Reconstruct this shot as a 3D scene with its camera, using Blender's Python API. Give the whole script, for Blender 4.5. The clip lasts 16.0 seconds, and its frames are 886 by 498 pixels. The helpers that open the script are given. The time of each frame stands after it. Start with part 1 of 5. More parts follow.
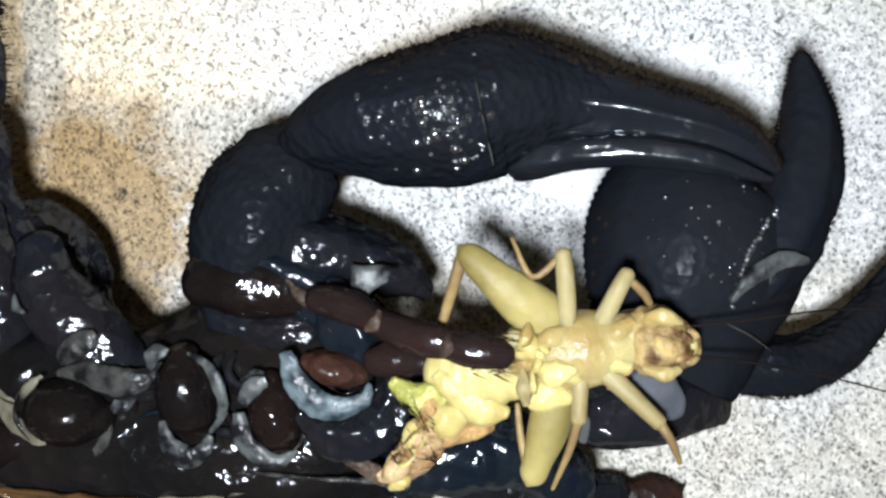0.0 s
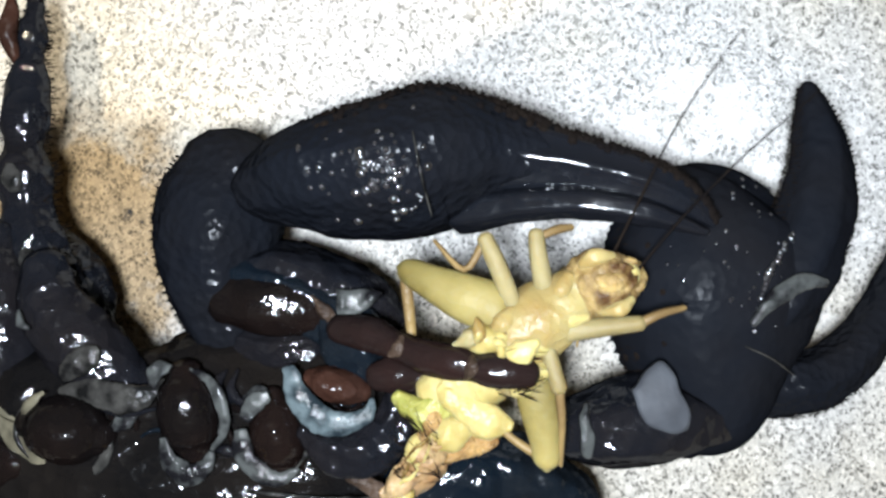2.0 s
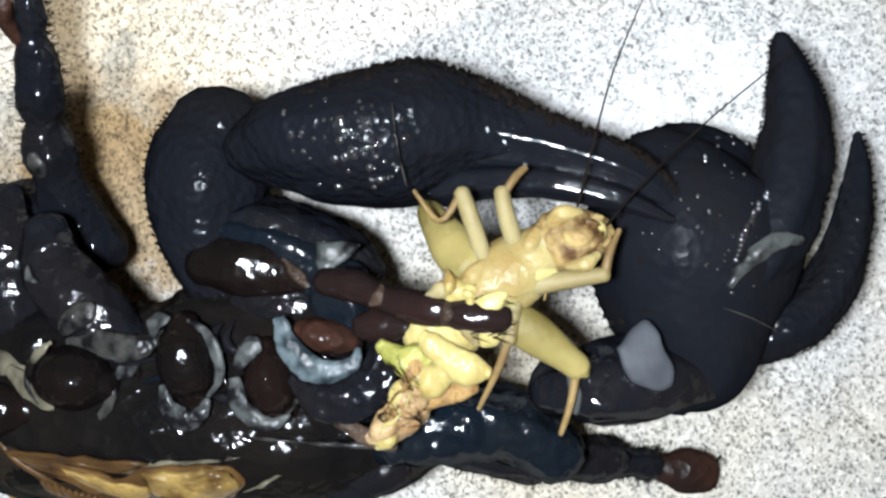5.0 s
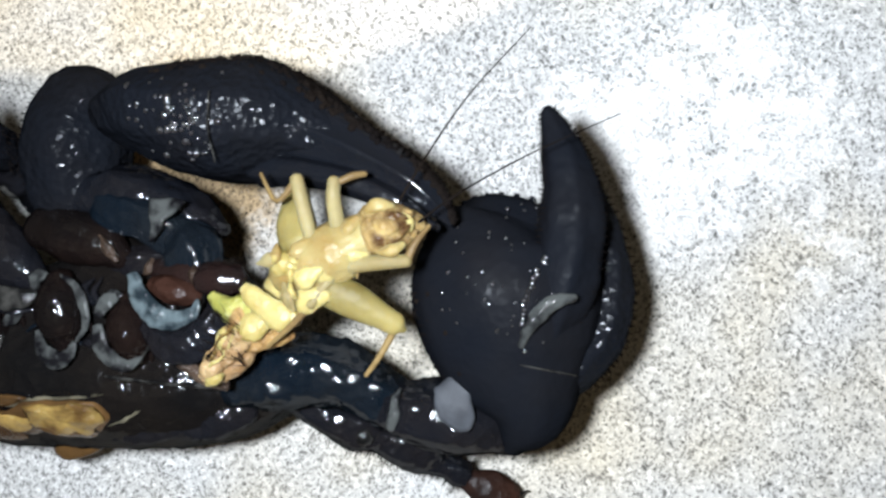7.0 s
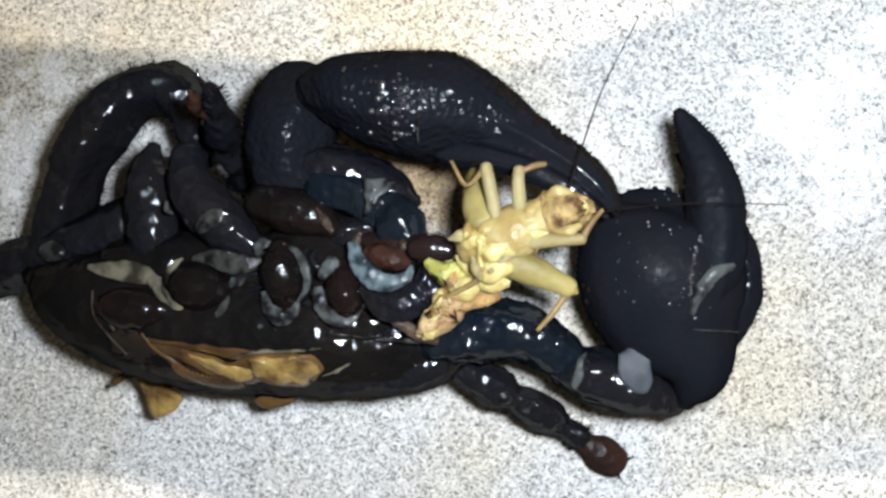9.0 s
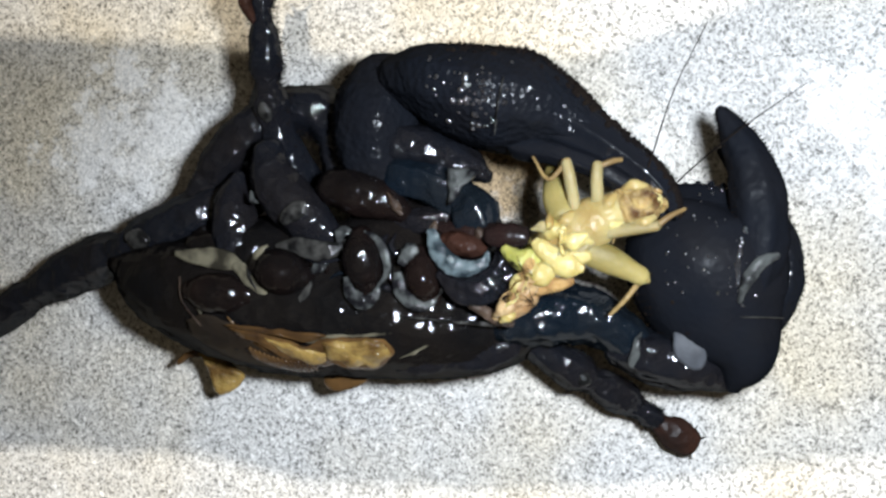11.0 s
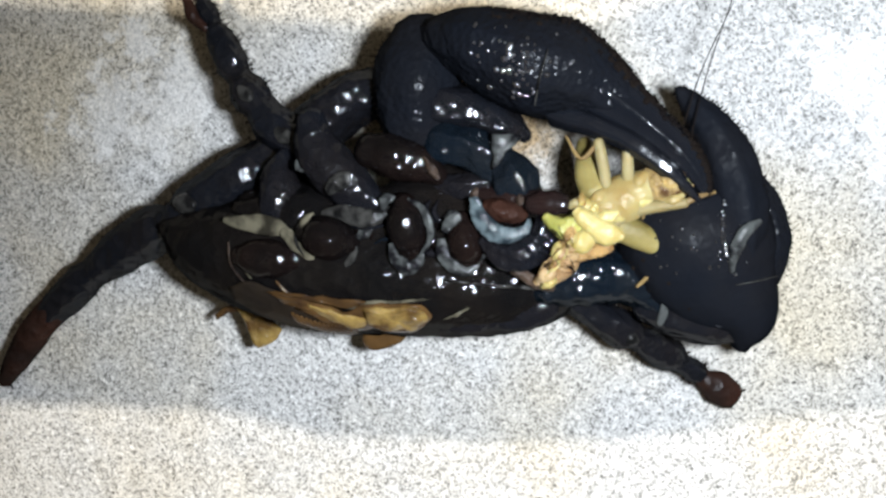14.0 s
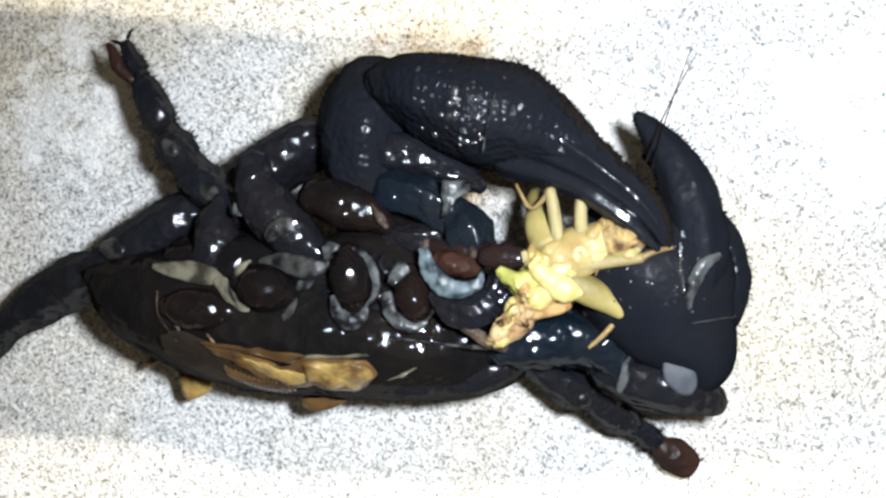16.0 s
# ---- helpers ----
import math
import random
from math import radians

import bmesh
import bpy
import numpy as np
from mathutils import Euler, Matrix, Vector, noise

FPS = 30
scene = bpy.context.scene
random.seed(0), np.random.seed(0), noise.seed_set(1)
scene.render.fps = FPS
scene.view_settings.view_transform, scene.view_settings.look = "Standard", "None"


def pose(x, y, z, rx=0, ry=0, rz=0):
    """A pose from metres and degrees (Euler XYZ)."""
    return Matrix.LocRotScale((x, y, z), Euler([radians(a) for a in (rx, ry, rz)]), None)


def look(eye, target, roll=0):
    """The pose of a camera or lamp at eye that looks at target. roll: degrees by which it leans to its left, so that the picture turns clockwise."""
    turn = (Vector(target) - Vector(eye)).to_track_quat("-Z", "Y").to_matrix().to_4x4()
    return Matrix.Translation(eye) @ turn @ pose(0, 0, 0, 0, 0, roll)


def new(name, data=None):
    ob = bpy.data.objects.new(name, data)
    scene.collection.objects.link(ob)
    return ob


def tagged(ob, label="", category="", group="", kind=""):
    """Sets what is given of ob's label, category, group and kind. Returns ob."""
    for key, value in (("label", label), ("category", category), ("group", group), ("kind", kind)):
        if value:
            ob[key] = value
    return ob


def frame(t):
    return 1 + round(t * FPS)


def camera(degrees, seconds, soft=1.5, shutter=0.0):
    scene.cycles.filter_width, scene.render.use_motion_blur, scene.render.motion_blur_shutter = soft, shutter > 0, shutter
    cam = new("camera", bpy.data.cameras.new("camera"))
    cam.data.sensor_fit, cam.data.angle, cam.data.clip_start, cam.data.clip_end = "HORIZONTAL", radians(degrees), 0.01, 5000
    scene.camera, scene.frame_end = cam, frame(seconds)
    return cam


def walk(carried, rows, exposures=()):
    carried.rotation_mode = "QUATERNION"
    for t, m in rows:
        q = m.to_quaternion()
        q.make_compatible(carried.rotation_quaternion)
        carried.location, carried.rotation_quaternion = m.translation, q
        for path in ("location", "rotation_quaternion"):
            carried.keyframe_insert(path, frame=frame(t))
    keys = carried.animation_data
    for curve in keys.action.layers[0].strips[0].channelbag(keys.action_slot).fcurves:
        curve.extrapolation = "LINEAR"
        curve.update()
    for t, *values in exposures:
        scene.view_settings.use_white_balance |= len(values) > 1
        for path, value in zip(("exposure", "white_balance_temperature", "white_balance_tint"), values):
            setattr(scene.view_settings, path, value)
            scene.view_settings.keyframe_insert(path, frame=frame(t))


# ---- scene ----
# A black scorpion lies belly up on a speckled stone slab and eats a pale cricket.
# The camera is carried a hand's width above it and draws slowly back.
cam = camera(50, 16.0, soft=2.7, shutter=0.4)
walk(cam, [
    (0, pose(0.0001, 0.0050, 0.0796, -2.67, 0.57, 0.10)),
    (0.5, pose(-0.0008, 0.0040, 0.0797, -0.87, -0.01, 0.05)),
    (1, pose(0.0004, 0.0016, 0.0798, 0.99, 0.73, -0.05)),
    (1.5, pose(0.0014, 0.0021, 0.0799, 0.64, 1.55, -0.02)),
    (2, pose(0.0000, -0.0000, 0.0801, 2.07, 0.65, 0.01)),
    (2.5, pose(-0.0029, 0.0019, 0.0796, 0.44, -1.16, 0.06)),
    (3, pose(-0.0019, -0.0001, 0.0793, 1.15, -0.73, -0.19)),
    (3.5, pose(0.0020, -0.0011, 0.0794, 0.97, 1.61, -0.37)),
    (5.8, pose(0.0050, -0.0050, 0.0858, 1.25, 4.77, 0.18)),
    (6, pose(0.0060, -0.0078, 0.0868, 2.89, 5.58, 0.55)),
    (6.5, pose(0.0083, -0.0081, 0.0881, 2.90, 7.22, 0.65)),
    (7, pose(0.0080, -0.0074, 0.0895, 2.39, 8.22, 0.49)),
    (7.5, pose(-0.0002, -0.0090, 0.0922, 3.17, 7.31, 0.82)),
    (8, pose(-0.0070, -0.0098, 0.0951, 3.29, 6.64, 0.98)),
    (8.5, pose(-0.0098, -0.0099, 0.0978, 2.88, 6.80, 1.01)),
    (9, pose(-0.0138, -0.0096, 0.1029, 1.71, 6.78, 0.98)),
    (9.5, pose(-0.0170, -0.0101, 0.1048, 1.62, 7.19, 0.99)),
    (9.7, pose(-0.0177, -0.0104, 0.1053, 1.66, 7.36, 1.05)),
    (12, pose(-0.0194, -0.0100, 0.1092, 0.18, 7.32, 0.93)),
    (12.5, pose(-0.0194, -0.0091, 0.1098, -0.63, 7.43, 0.90)),
    (13, pose(-0.0192, -0.0078, 0.1103, -1.63, 7.67, 0.84)),
    (13.5, pose(-0.0194, -0.0072, 0.1109, -2.28, 7.68, 0.79)),
    (14, pose(-0.0192, -0.0030, 0.1109, -4.70, 7.79, 0.36)),
    (14.5, pose(-0.0191, 0.0001, 0.1105, -5.93, 7.80, -0.09)),
    (15, pose(-0.0210, -0.0054, 0.1090, -1.66, 6.10, 1.19)),
    (15.5, pose(-0.0198, -0.0100, 0.1068, 0.96, 5.70, 2.00)),
    (16, pose(-0.0185, -0.0107, 0.1045, 0.74, 5.42, 2.12)),
], exposures=[(0, 0.04), (3.5, 0.04), (6, -0.02), (9.5, -0.04), (12, -0.06), (14.5, -0.06), (15.2, 0.46), (15.6, 0.68), (16, 0.38)])

# ---- light: a warm room lamp high above, shaded by an added unseen board over the slab, and a small cool torch under it ----
world = bpy.data.worlds.new("room_gloom")
scene.world = world
world.use_nodes = True
world.node_tree.nodes["Background"].inputs[0].default_value = (0.75, 0.85, 1.0, 1)
world.node_tree.nodes["Background"].inputs[1].default_value = 0.42

C = 0.01  # the numbers of the plan are in centimetres


def lamp(name, kind, place, energy, colour, size):
    data = bpy.data.lights.new(name, kind)
    data.energy, data.color = energy, colour
    data.shadow_soft_size = size
    ob = new(name, data)
    ob.location = place
    return ob


LAMP = Vector((-0.02, 0.0, 1.2))
lamp("room_lamp", "POINT", LAMP, 46.0, (1.0, 0.90, 0.74), 0.008)
TORCH = (-0.0055, -0.004, 0.096)
torch = lamp("torch", "SPOT", TORCH, 0.82, (0.84, 0.91, 1.0), 0.0045)
torch.data.spot_size, torch.data.spot_blend = radians(150), 0.8
torch.matrix_world = look(TORCH, (0.004, -0.050, 0))
# extra narrow spot, no lamp of its own: stands in for the torch's glare
glare_spot = lamp("added_glare_spot", "SPOT", TORCH, 0.18, (0.80, 0.90, 1.0), 0.0045)
glare_spot.data.spot_size, glare_spot.data.spot_blend = radians(25), 1.0
glare_spot.matrix_world = look(TORCH, (0.022, 0.022, 0))


# ---- materials ----
def nodes(name):
    m = bpy.data.materials.new(name)
    m.use_nodes = True
    return m, m.node_tree, m.node_tree.nodes["Principled BSDF"]


def tex(tree, kind, scale, detail=None, coord=None, **more):
    n = tree.nodes.new(kind)
    n.inputs["Scale"].default_value = scale
    if detail is not None:
        n.inputs["Detail"].default_value = detail
    for key, value in more.items():
        if key == "feature":
            n.feature = value
        else:
            n.inputs[key].default_value = value
    if coord:
        tree.links.new(coord, n.inputs["Vector"])
    return n


def ramp(tree, value, stops):
    n = tree.nodes.new("ShaderNodeValToRGB")
    while len(n.color_ramp.elements) < len(stops):
        n.color_ramp.elements.new(0.5)
    for e, (p, col) in zip(n.color_ramp.elements, stops):
        e.position = p
        e.color = (*col, 1) if len(col) == 3 else col
    tree.links.new(value, n.inputs[0])
    return n.outputs[0]


def mix(tree, fac, a, b, blend="MIX"):
    n = tree.nodes.new("ShaderNodeMix")
    n.data_type, n.blend_type = "RGBA", blend
    for socket, v in ((n.inputs[0], fac), (n.inputs[6], a), (n.inputs[7], b)):
        if isinstance(v, bpy.types.NodeSocket):
            tree.links.new(v, socket)
        elif isinstance(v, float):
            socket.default_value = v
        else:
            socket.default_value = (*v, 1)
    return n.outputs[2]


def bump(tree, bsdf, parts):
    last = None
    for height, strength, dist in parts:
        n = tree.nodes.new("ShaderNodeBump")
        n.inputs["Strength"].default_value = strength
        n.inputs["Distance"].default_value = dist
        tree.links.new(height, n.inputs["Height"])
        if last:
            tree.links.new(last, n.inputs["Normal"])
        last = n.outputs[0]
    tree.links.new(last, bsdf.inputs["Normal"])


def coords(tree):
    return tree.nodes.new("ShaderNodeTexCoord").outputs["Object"]


def stone():
    m, tree, b = nodes("speckled_stone")
    co = coords(tree)
    grain = tex(tree, "ShaderNodeTexVoronoi", 2700, coord=co)
    fine = tex(tree, "ShaderNodeTexVoronoi", 4300, coord=co)
    sep = tree.nodes.new("ShaderNodeSeparateColor")
    tree.links.new(grain.outputs["Color"], sep.inputs[0])
    sep2 = tree.nodes.new("ShaderNodeSeparateColor")
    tree.links.new(fine.outputs["Color"], sep2.inputs[0])
    col = ramp(tree, sep.outputs[0], [(0.0, (0.13, 0.13, 0.124)), (0.14, (0.22, 0.218, 0.21)), (0.24, (0.40, 0.395, 0.38)),
                                       (0.6, (0.49, 0.485, 0.47)), (0.85, (0.59, 0.585, 0.565)), (1.0, (0.80, 0.795, 0.78))])
    col2 = ramp(tree, sep2.outputs[1], [(0.0, (0.05, 0.05, 0.046)), (0.16, (0.12, 0.118, 0.11)), (0.26, (0.46, 0.455, 0.44)), (0.6, (0.54, 0.535, 0.52)), (1.0, (0.74, 0.73, 0.71))])
    col = mix(tree, 0.55, col, col2)
    pit = tex(tree, "ShaderNodeTexVoronoi", 1500, coord=co)
    hole = ramp(tree, pit.outputs["Distance"], [(0.10, (1, 1, 1)), (0.22, (0, 0, 0))])
    col = mix(tree, hole, col, (0.16, 0.155, 0.145))
    # ochre tint in broad clouds
    cloud = tex(tree, "ShaderNodeTexNoise", 28, 4, co)
    tint = ramp(tree, cloud.outputs["Fac"], [(0.46, (1.0, 1.0, 1.0)), (0.66, (1.0, 0.90, 0.72))])
    col = mix(tree, 1.0, col, tint, "MULTIPLY")
    # a brown stain, widened to paint in shade as well, and a short dark crack in it
    def around(centre, reach, top):
        far = tree.nodes.new("ShaderNodeVectorMath")
        far.operation = "DISTANCE"
        tree.links.new(co, far.inputs[0])
        far.inputs[1].default_value = centre
        near = tree.nodes.new("ShaderNodeMapRange")
        tree.links.new(far.outputs["Value"], near.inputs[0])
        near.inputs[1].default_value, near.inputs[2].default_value = 0.0, reach
        near.inputs[3].default_value, near.inputs[4].default_value = top, 0.0
        return near.outputs[0]
    blot = tex(tree, "ShaderNodeTexNoise", 330, 5, co, Roughness=0.7)
    stain_shade = tree.nodes.new("ShaderNodeMath")
    stain_shade.operation = "MULTIPLY"
    tree.links.new(around((-0.0310, 0.0035, 0), 0.0165, 2.6), stain_shade.inputs[0])
    tree.links.new(blot.outputs["Fac"], stain_shade.inputs[1])
    stain_shade_mask = ramp(tree, stain_shade.outputs[0], [(0.25, (0, 0, 0)), (0.75, (1, 1, 1))])
    col = mix(tree, stain_shade_mask, col, mix(tree, 1.0, col, (0.62, 0.46, 0.28), "MULTIPLY"))
    gash = tree.nodes.new("ShaderNodeMath")
    gash.operation = "MULTIPLY"
    tree.links.new(around((-0.0272, 0.0055, 0), 0.0022, 1.6), gash.inputs[0])
    tree.links.new(tex(tree, "ShaderNodeTexNoise", 900, 4, co).outputs["Fac"], gash.inputs[1])
    col = mix(tree, ramp(tree, gash.outputs[0], [(0.42, (0, 0, 0)), (0.52, (1, 1, 1))]), col, (0.025, 0.022, 0.018))
    # chalky deposits
    patch = tex(tree, "ShaderNodeTexNoise", 95, 6, co, Roughness=0.7)
    ragged = tex(tree, "ShaderNodeTexNoise", 480, 4, co, Roughness=0.75)
    where = None
    for centre, reach in (((0.013, 0.008, 0), 0.018), ((-0.072, 0.005, 0), 0.018), ((0.024, 0.006, 0), 0.018), ((-0.015, 0.002, 0), 0.012)):
        near = around(centre, reach, 0.34)
        total = tree.nodes.new("ShaderNodeMath")
        total.operation = "MAXIMUM"
        tree.links.new(near, total.inputs[0])
        total.inputs[1].default_value = 0.0
        if where:
            tree.links.new(where, total.inputs[1])
        where = total.outputs[0]
    both = tree.nodes.new("ShaderNodeMath")
    both.operation = "ADD"
    tree.links.new(where, both.inputs[0])
    tree.links.new(patch.outputs["Fac"], both.inputs[1])
    edge = tree.nodes.new("ShaderNodeMath")
    edge.operation = "MULTIPLY_ADD"
    tree.links.new(ragged.outputs["Fac"], edge.inputs[0])
    edge.inputs[1].default_value = 0.5
    tree.links.new(both.outputs[0], edge.inputs[2])
    where = ramp(tree, edge.outputs[0], [(0.95, (0, 0, 0)), (1.03, (1, 1, 1))])
    col = mix(tree, where, col, mix(tree, 0.4, col, (0.85, 0.84, 0.82)))
    tree.links.new(col, b.inputs["Base Color"])
    b.inputs["Roughness"].default_value = 0.82
    b.inputs["Specular IOR Level"].default_value = 0.35
    pits = tex(tree, "ShaderNodeTexNoise", 900, 3, co)
    bump(tree, b, [(pits.outputs["Fac"], 0.45, 0.0008), (grain.outputs["Distance"], 0.4, 0.0002)])
    return m


def shell(name, dark, brown, amount, rough=0.10, grains=900, relief=0.35, gloss=0.03, pit=0.00035):
    """Wet scorpion cuticle: two tones in clouds, pimpled gloss with duller streaks."""
    m, tree, b = nodes(name)
    co = coords(tree)
    cloud = tex(tree, "ShaderNodeTexNoise", 130, 4, co)
    fac = ramp(tree, cloud.outputs["Fac"], [(0.5 - amount, (0, 0, 0)), (0.75, (1, 1, 1))])
    tree.links.new(mix(tree, fac, [c * 1.6 for c in dark], [c * 1.6 for c in brown]), b.inputs["Base Color"])
    streak = tex(tree, "ShaderNodeTexNoise", 420, 3, co)
    g = tree.nodes.new("ShaderNodeBsdfAnisotropic")
    tree.links.new(ramp(tree, streak.outputs["Fac"], [(0.35, (rough * 0.6,) * 3), (0.7, (rough * 1.8,) * 3)]), g.inputs["Roughness"])
    g.inputs["Color"].default_value = (0.95, 0.98, 1.0, 1)
    both = tree.nodes.new("ShaderNodeMixShader")
    both.inputs[0].default_value = gloss
    tree.links.new(b.outputs[0], both.inputs[1])
    tree.links.new(g.outputs[0], both.inputs[2])
    tree.links.new(both.outputs[0], tree.nodes["Material Output"].inputs[0])
    b.inputs["Roughness"].default_value = 0.7
    b.inputs["Specular IOR Level"].default_value = 0.0
    pimple = tex(tree, "ShaderNodeTexVoronoi", grains, coord=co)
    wet = tex(tree, "ShaderNodeTexNoise", 1500, 2, co)
    bump(tree, b, [(cloud.outputs["Fac"], 0.25, 0.001), (pimple.outputs["Distance"], relief, pit), (wet.outputs["Fac"], relief, 0.0002)])
    tree.links.new(b.inputs["Normal"].links[0].from_socket, g.inputs["Normal"])
    return m


def soft(name, a, b_col, scale, rough, sss=0.0, relief=0.4, edge=0.15):
    """Soft tissue, membrane or amber horn: two tones, a little light goes in."""
    m, tree, b = nodes(name)
    co = coords(tree)
    cloud = tex(tree, "ShaderNodeTexNoise", scale, 5, co)
    fac = ramp(tree, cloud.outputs["Fac"], [(0.51 - edge, (0, 0, 0)), (0.51 + edge, (1, 1, 1))])
    tree.links.new(mix(tree, fac, a, b_col), b.inputs["Base Color"])
    b.inputs["Roughness"].default_value = rough
    b.inputs["Specular IOR Level"].default_value = 0.2 if sss or rough > 0.17 else 0.14
    if sss:
        b.inputs["Subsurface Weight"].default_value = sss
        b.inputs["Subsurface Radius"].default_value = (0.0012, 0.0008, 0.0004)
        b.inputs["Subsurface Scale"].default_value = 1.0
    fine = tex(tree, "ShaderNodeTexNoise", scale * 6, 3, co)
    bump(tree, b, [(cloud.outputs["Fac"], relief, 0.0012), (fine.outputs["Fac"], relief, 0.0003)])
    return m


STONE = stone()
BLACK = shell("black_cuticle", (0.0036, 0.0042, 0.0058), (0.0056, 0.0048, 0.0050), 0.1, 0.09, 700, 0.6, 0.034, 0.0005)
CLAW = shell("claw_cuticle", (0.0037, 0.0044, 0.0061), (0.0050, 0.0051, 0.0060), 0.1, 0.17, 1400, 0.45, 0.007, 0.0004)
PALM = shell("palm_cuticle", (0.0037, 0.0044, 0.0061), (0.0050, 0.0051, 0.0060), 0.1, 0.36, 1400, 0.15, 0.0016)
FINGER = shell("finger_cuticle", (0.0034, 0.0042, 0.0060), (0.0050, 0.0050, 0.0060), 0.1, 0.13, 900, 0.12, 0.045, 0.0003)
BEAD = shell("shiny_granule", (0.004, 0.005, 0.007), (0.006, 0.006, 0.008), 0.1, 0.14, 300, 0.0, 0.28)
BROWN = shell("brown_cuticle", (0.0026, 0.0021, 0.0021), (0.0058, 0.0034, 0.0028), 0.08, 0.08, 500, 0.55, 0.034, 0.0005)
MAROON = shell("maroon_cuticle", (0.0062, 0.0042, 0.0040), (0.0130, 0.0060, 0.0050), 0.1, 0.12, 700, 0.4, 0.035)
MEMBRANE = soft("blue_grey_membrane", (0.056, 0.060, 0.058), (0.006, 0.006, 0.007), 620, 0.14, 0.0, 0.22, 0.09)
BLUEBLACK = shell("blue_black_cuticle", (0.0022, 0.0040, 0.0064), (0.0050, 0.0062, 0.0076), 0.1, 0.08, 420, 0.6, 0.035)
BLUEWHITE = soft("blue_white_membrane", (0.084, 0.108, 0.116), (0.012, 0.018, 0.022), 620, 0.14, 0.0, 0.22, 0.09)
GREY = soft("grey_joint_skin", (0.074, 0.081, 0.092), (0.036, 0.039, 0.045), 300, 0.6, 0.0, 0.12)
SKIN = shell("wet_belly_skin", (0.0026, 0.0025, 0.0026), (0.0050, 0.0040, 0.0034), 0.1, 0.08, 600, 0.5, 0.020, 0.0005)
DULL = soft("dull_joint_skin", (0.038, 0.037, 0.034), (0.006, 0.006, 0.006), 620, 0.16, 0.0, 0.22, 0.09)
RUSTY = shell("rusty_cuticle", (0.009, 0.0052, 0.0042), (0.034, 0.014, 0.009), 0.15, 0.28, 900, 0.8, 0.010)
TAN = soft("tan_joint", (0.065, 0.043, 0.030), (0.014, 0.009, 0.007), 520, 0.3, 0.0, 0.8)
AMBERDARK = soft("dark_amber", (0.100, 0.053, 0.018), (0.030, 0.016, 0.008), 260, 0.2)
BEIGE = soft("beige_membrane", (0.115, 0.104, 0.072), (0.020, 0.018, 0.013), 420, 0.16, 0.0, 0.2, 0.1)
AMBER = soft("amber_horn", (0.27, 0.18, 0.056), (0.080, 0.044, 0.014), 420, 0.18, 0.15, 0.5)
FLESH = soft("cricket_shell", (0.34, 0.278, 0.120), (0.24, 0.160, 0.054), 300, 0.34, 0.4, 0.4)
PALE = soft("cricket_femur", (0.30, 0.255, 0.128), (0.18, 0.138, 0.058), 170, 0.5, 0.4, 0.4)
THIGH = soft("cricket_thigh", (0.29, 0.235, 0.085), (0.135, 0.106, 0.032), 170, 0.5, 0.35, 0.4)
CREAM = soft("cricket_flesh", (0.47, 0.395, 0.165), (0.28, 0.210, 0.062), 320, 0.32, 0.35, 0.4)
SHANK = soft("cricket_shank", (0.24, 0.165, 0.065), (0.12, 0.075, 0.032), 300, 0.4)
HEAD = soft("cricket_head", (0.40, 0.285, 0.115), (0.075, 0.036, 0.014), 700, 0.24, 0.3, 0.6)
GREEN = soft("green_gut", (0.42, 0.39, 0.12), (0.22, 0.215, 0.05), 300, 0.25, 0.2, 0.8)
JAW = soft("bristly_jaw", (0.40, 0.29, 0.15), (0.19, 0.085, 0.03), 340, 0.25, 0.15, 0.9)
ORANGE = soft("orange_mouth", (0.38, 0.235, 0.090), (0.12, 0.055, 0.020), 520, 0.22, 0.1, 1.0)
HAIR = soft("dark_hair", (0.010, 0.007, 0.005), (0.005, 0.004, 0.004), 200, 0.9)
HAIR.node_tree.nodes["Principled BSDF"].inputs["Specular IOR Level"].default_value = 0.05
BELLY = shell("brown_belly_plate", (0.0080, 0.0064, 0.0052), (0.020, 0.0140, 0.0085), 0.15, 0.14, 600, 0.4, 0.020)
BOARD = soft("dark_board", (0.03, 0.03, 0.03), (0.04, 0.04, 0.04), 20, 0.7)
PLASTER = soft("room_plaster", (0.40, 0.38, 0.34), (0.34, 0.32, 0.29), 6, 0.8)


# ---- mesh helpers ----
def spline(rows, sub):
    """Catmull-Rom through rows of numbers."""
    p = np.array([rows[0], *rows, rows[-1]], float)
    p[0] = 2 * p[1] - p[2]
    p[-1] = 2 * p[-2] - p[-3]
    out = []
    for i in range(1, len(p) - 2):
        for k in range(sub):
            t = k / sub
            a, b, c, d = p[i - 1], p[i], p[i + 1], p[i + 2]
            out.append(0.5 * (2 * b + (c - a) * t + (2 * a - 5 * b + 4 * c - d) * t * t + (3 * b - a - 3 * c + d) * t ** 3))
    out.append(p[-2])
    return np.array(out)


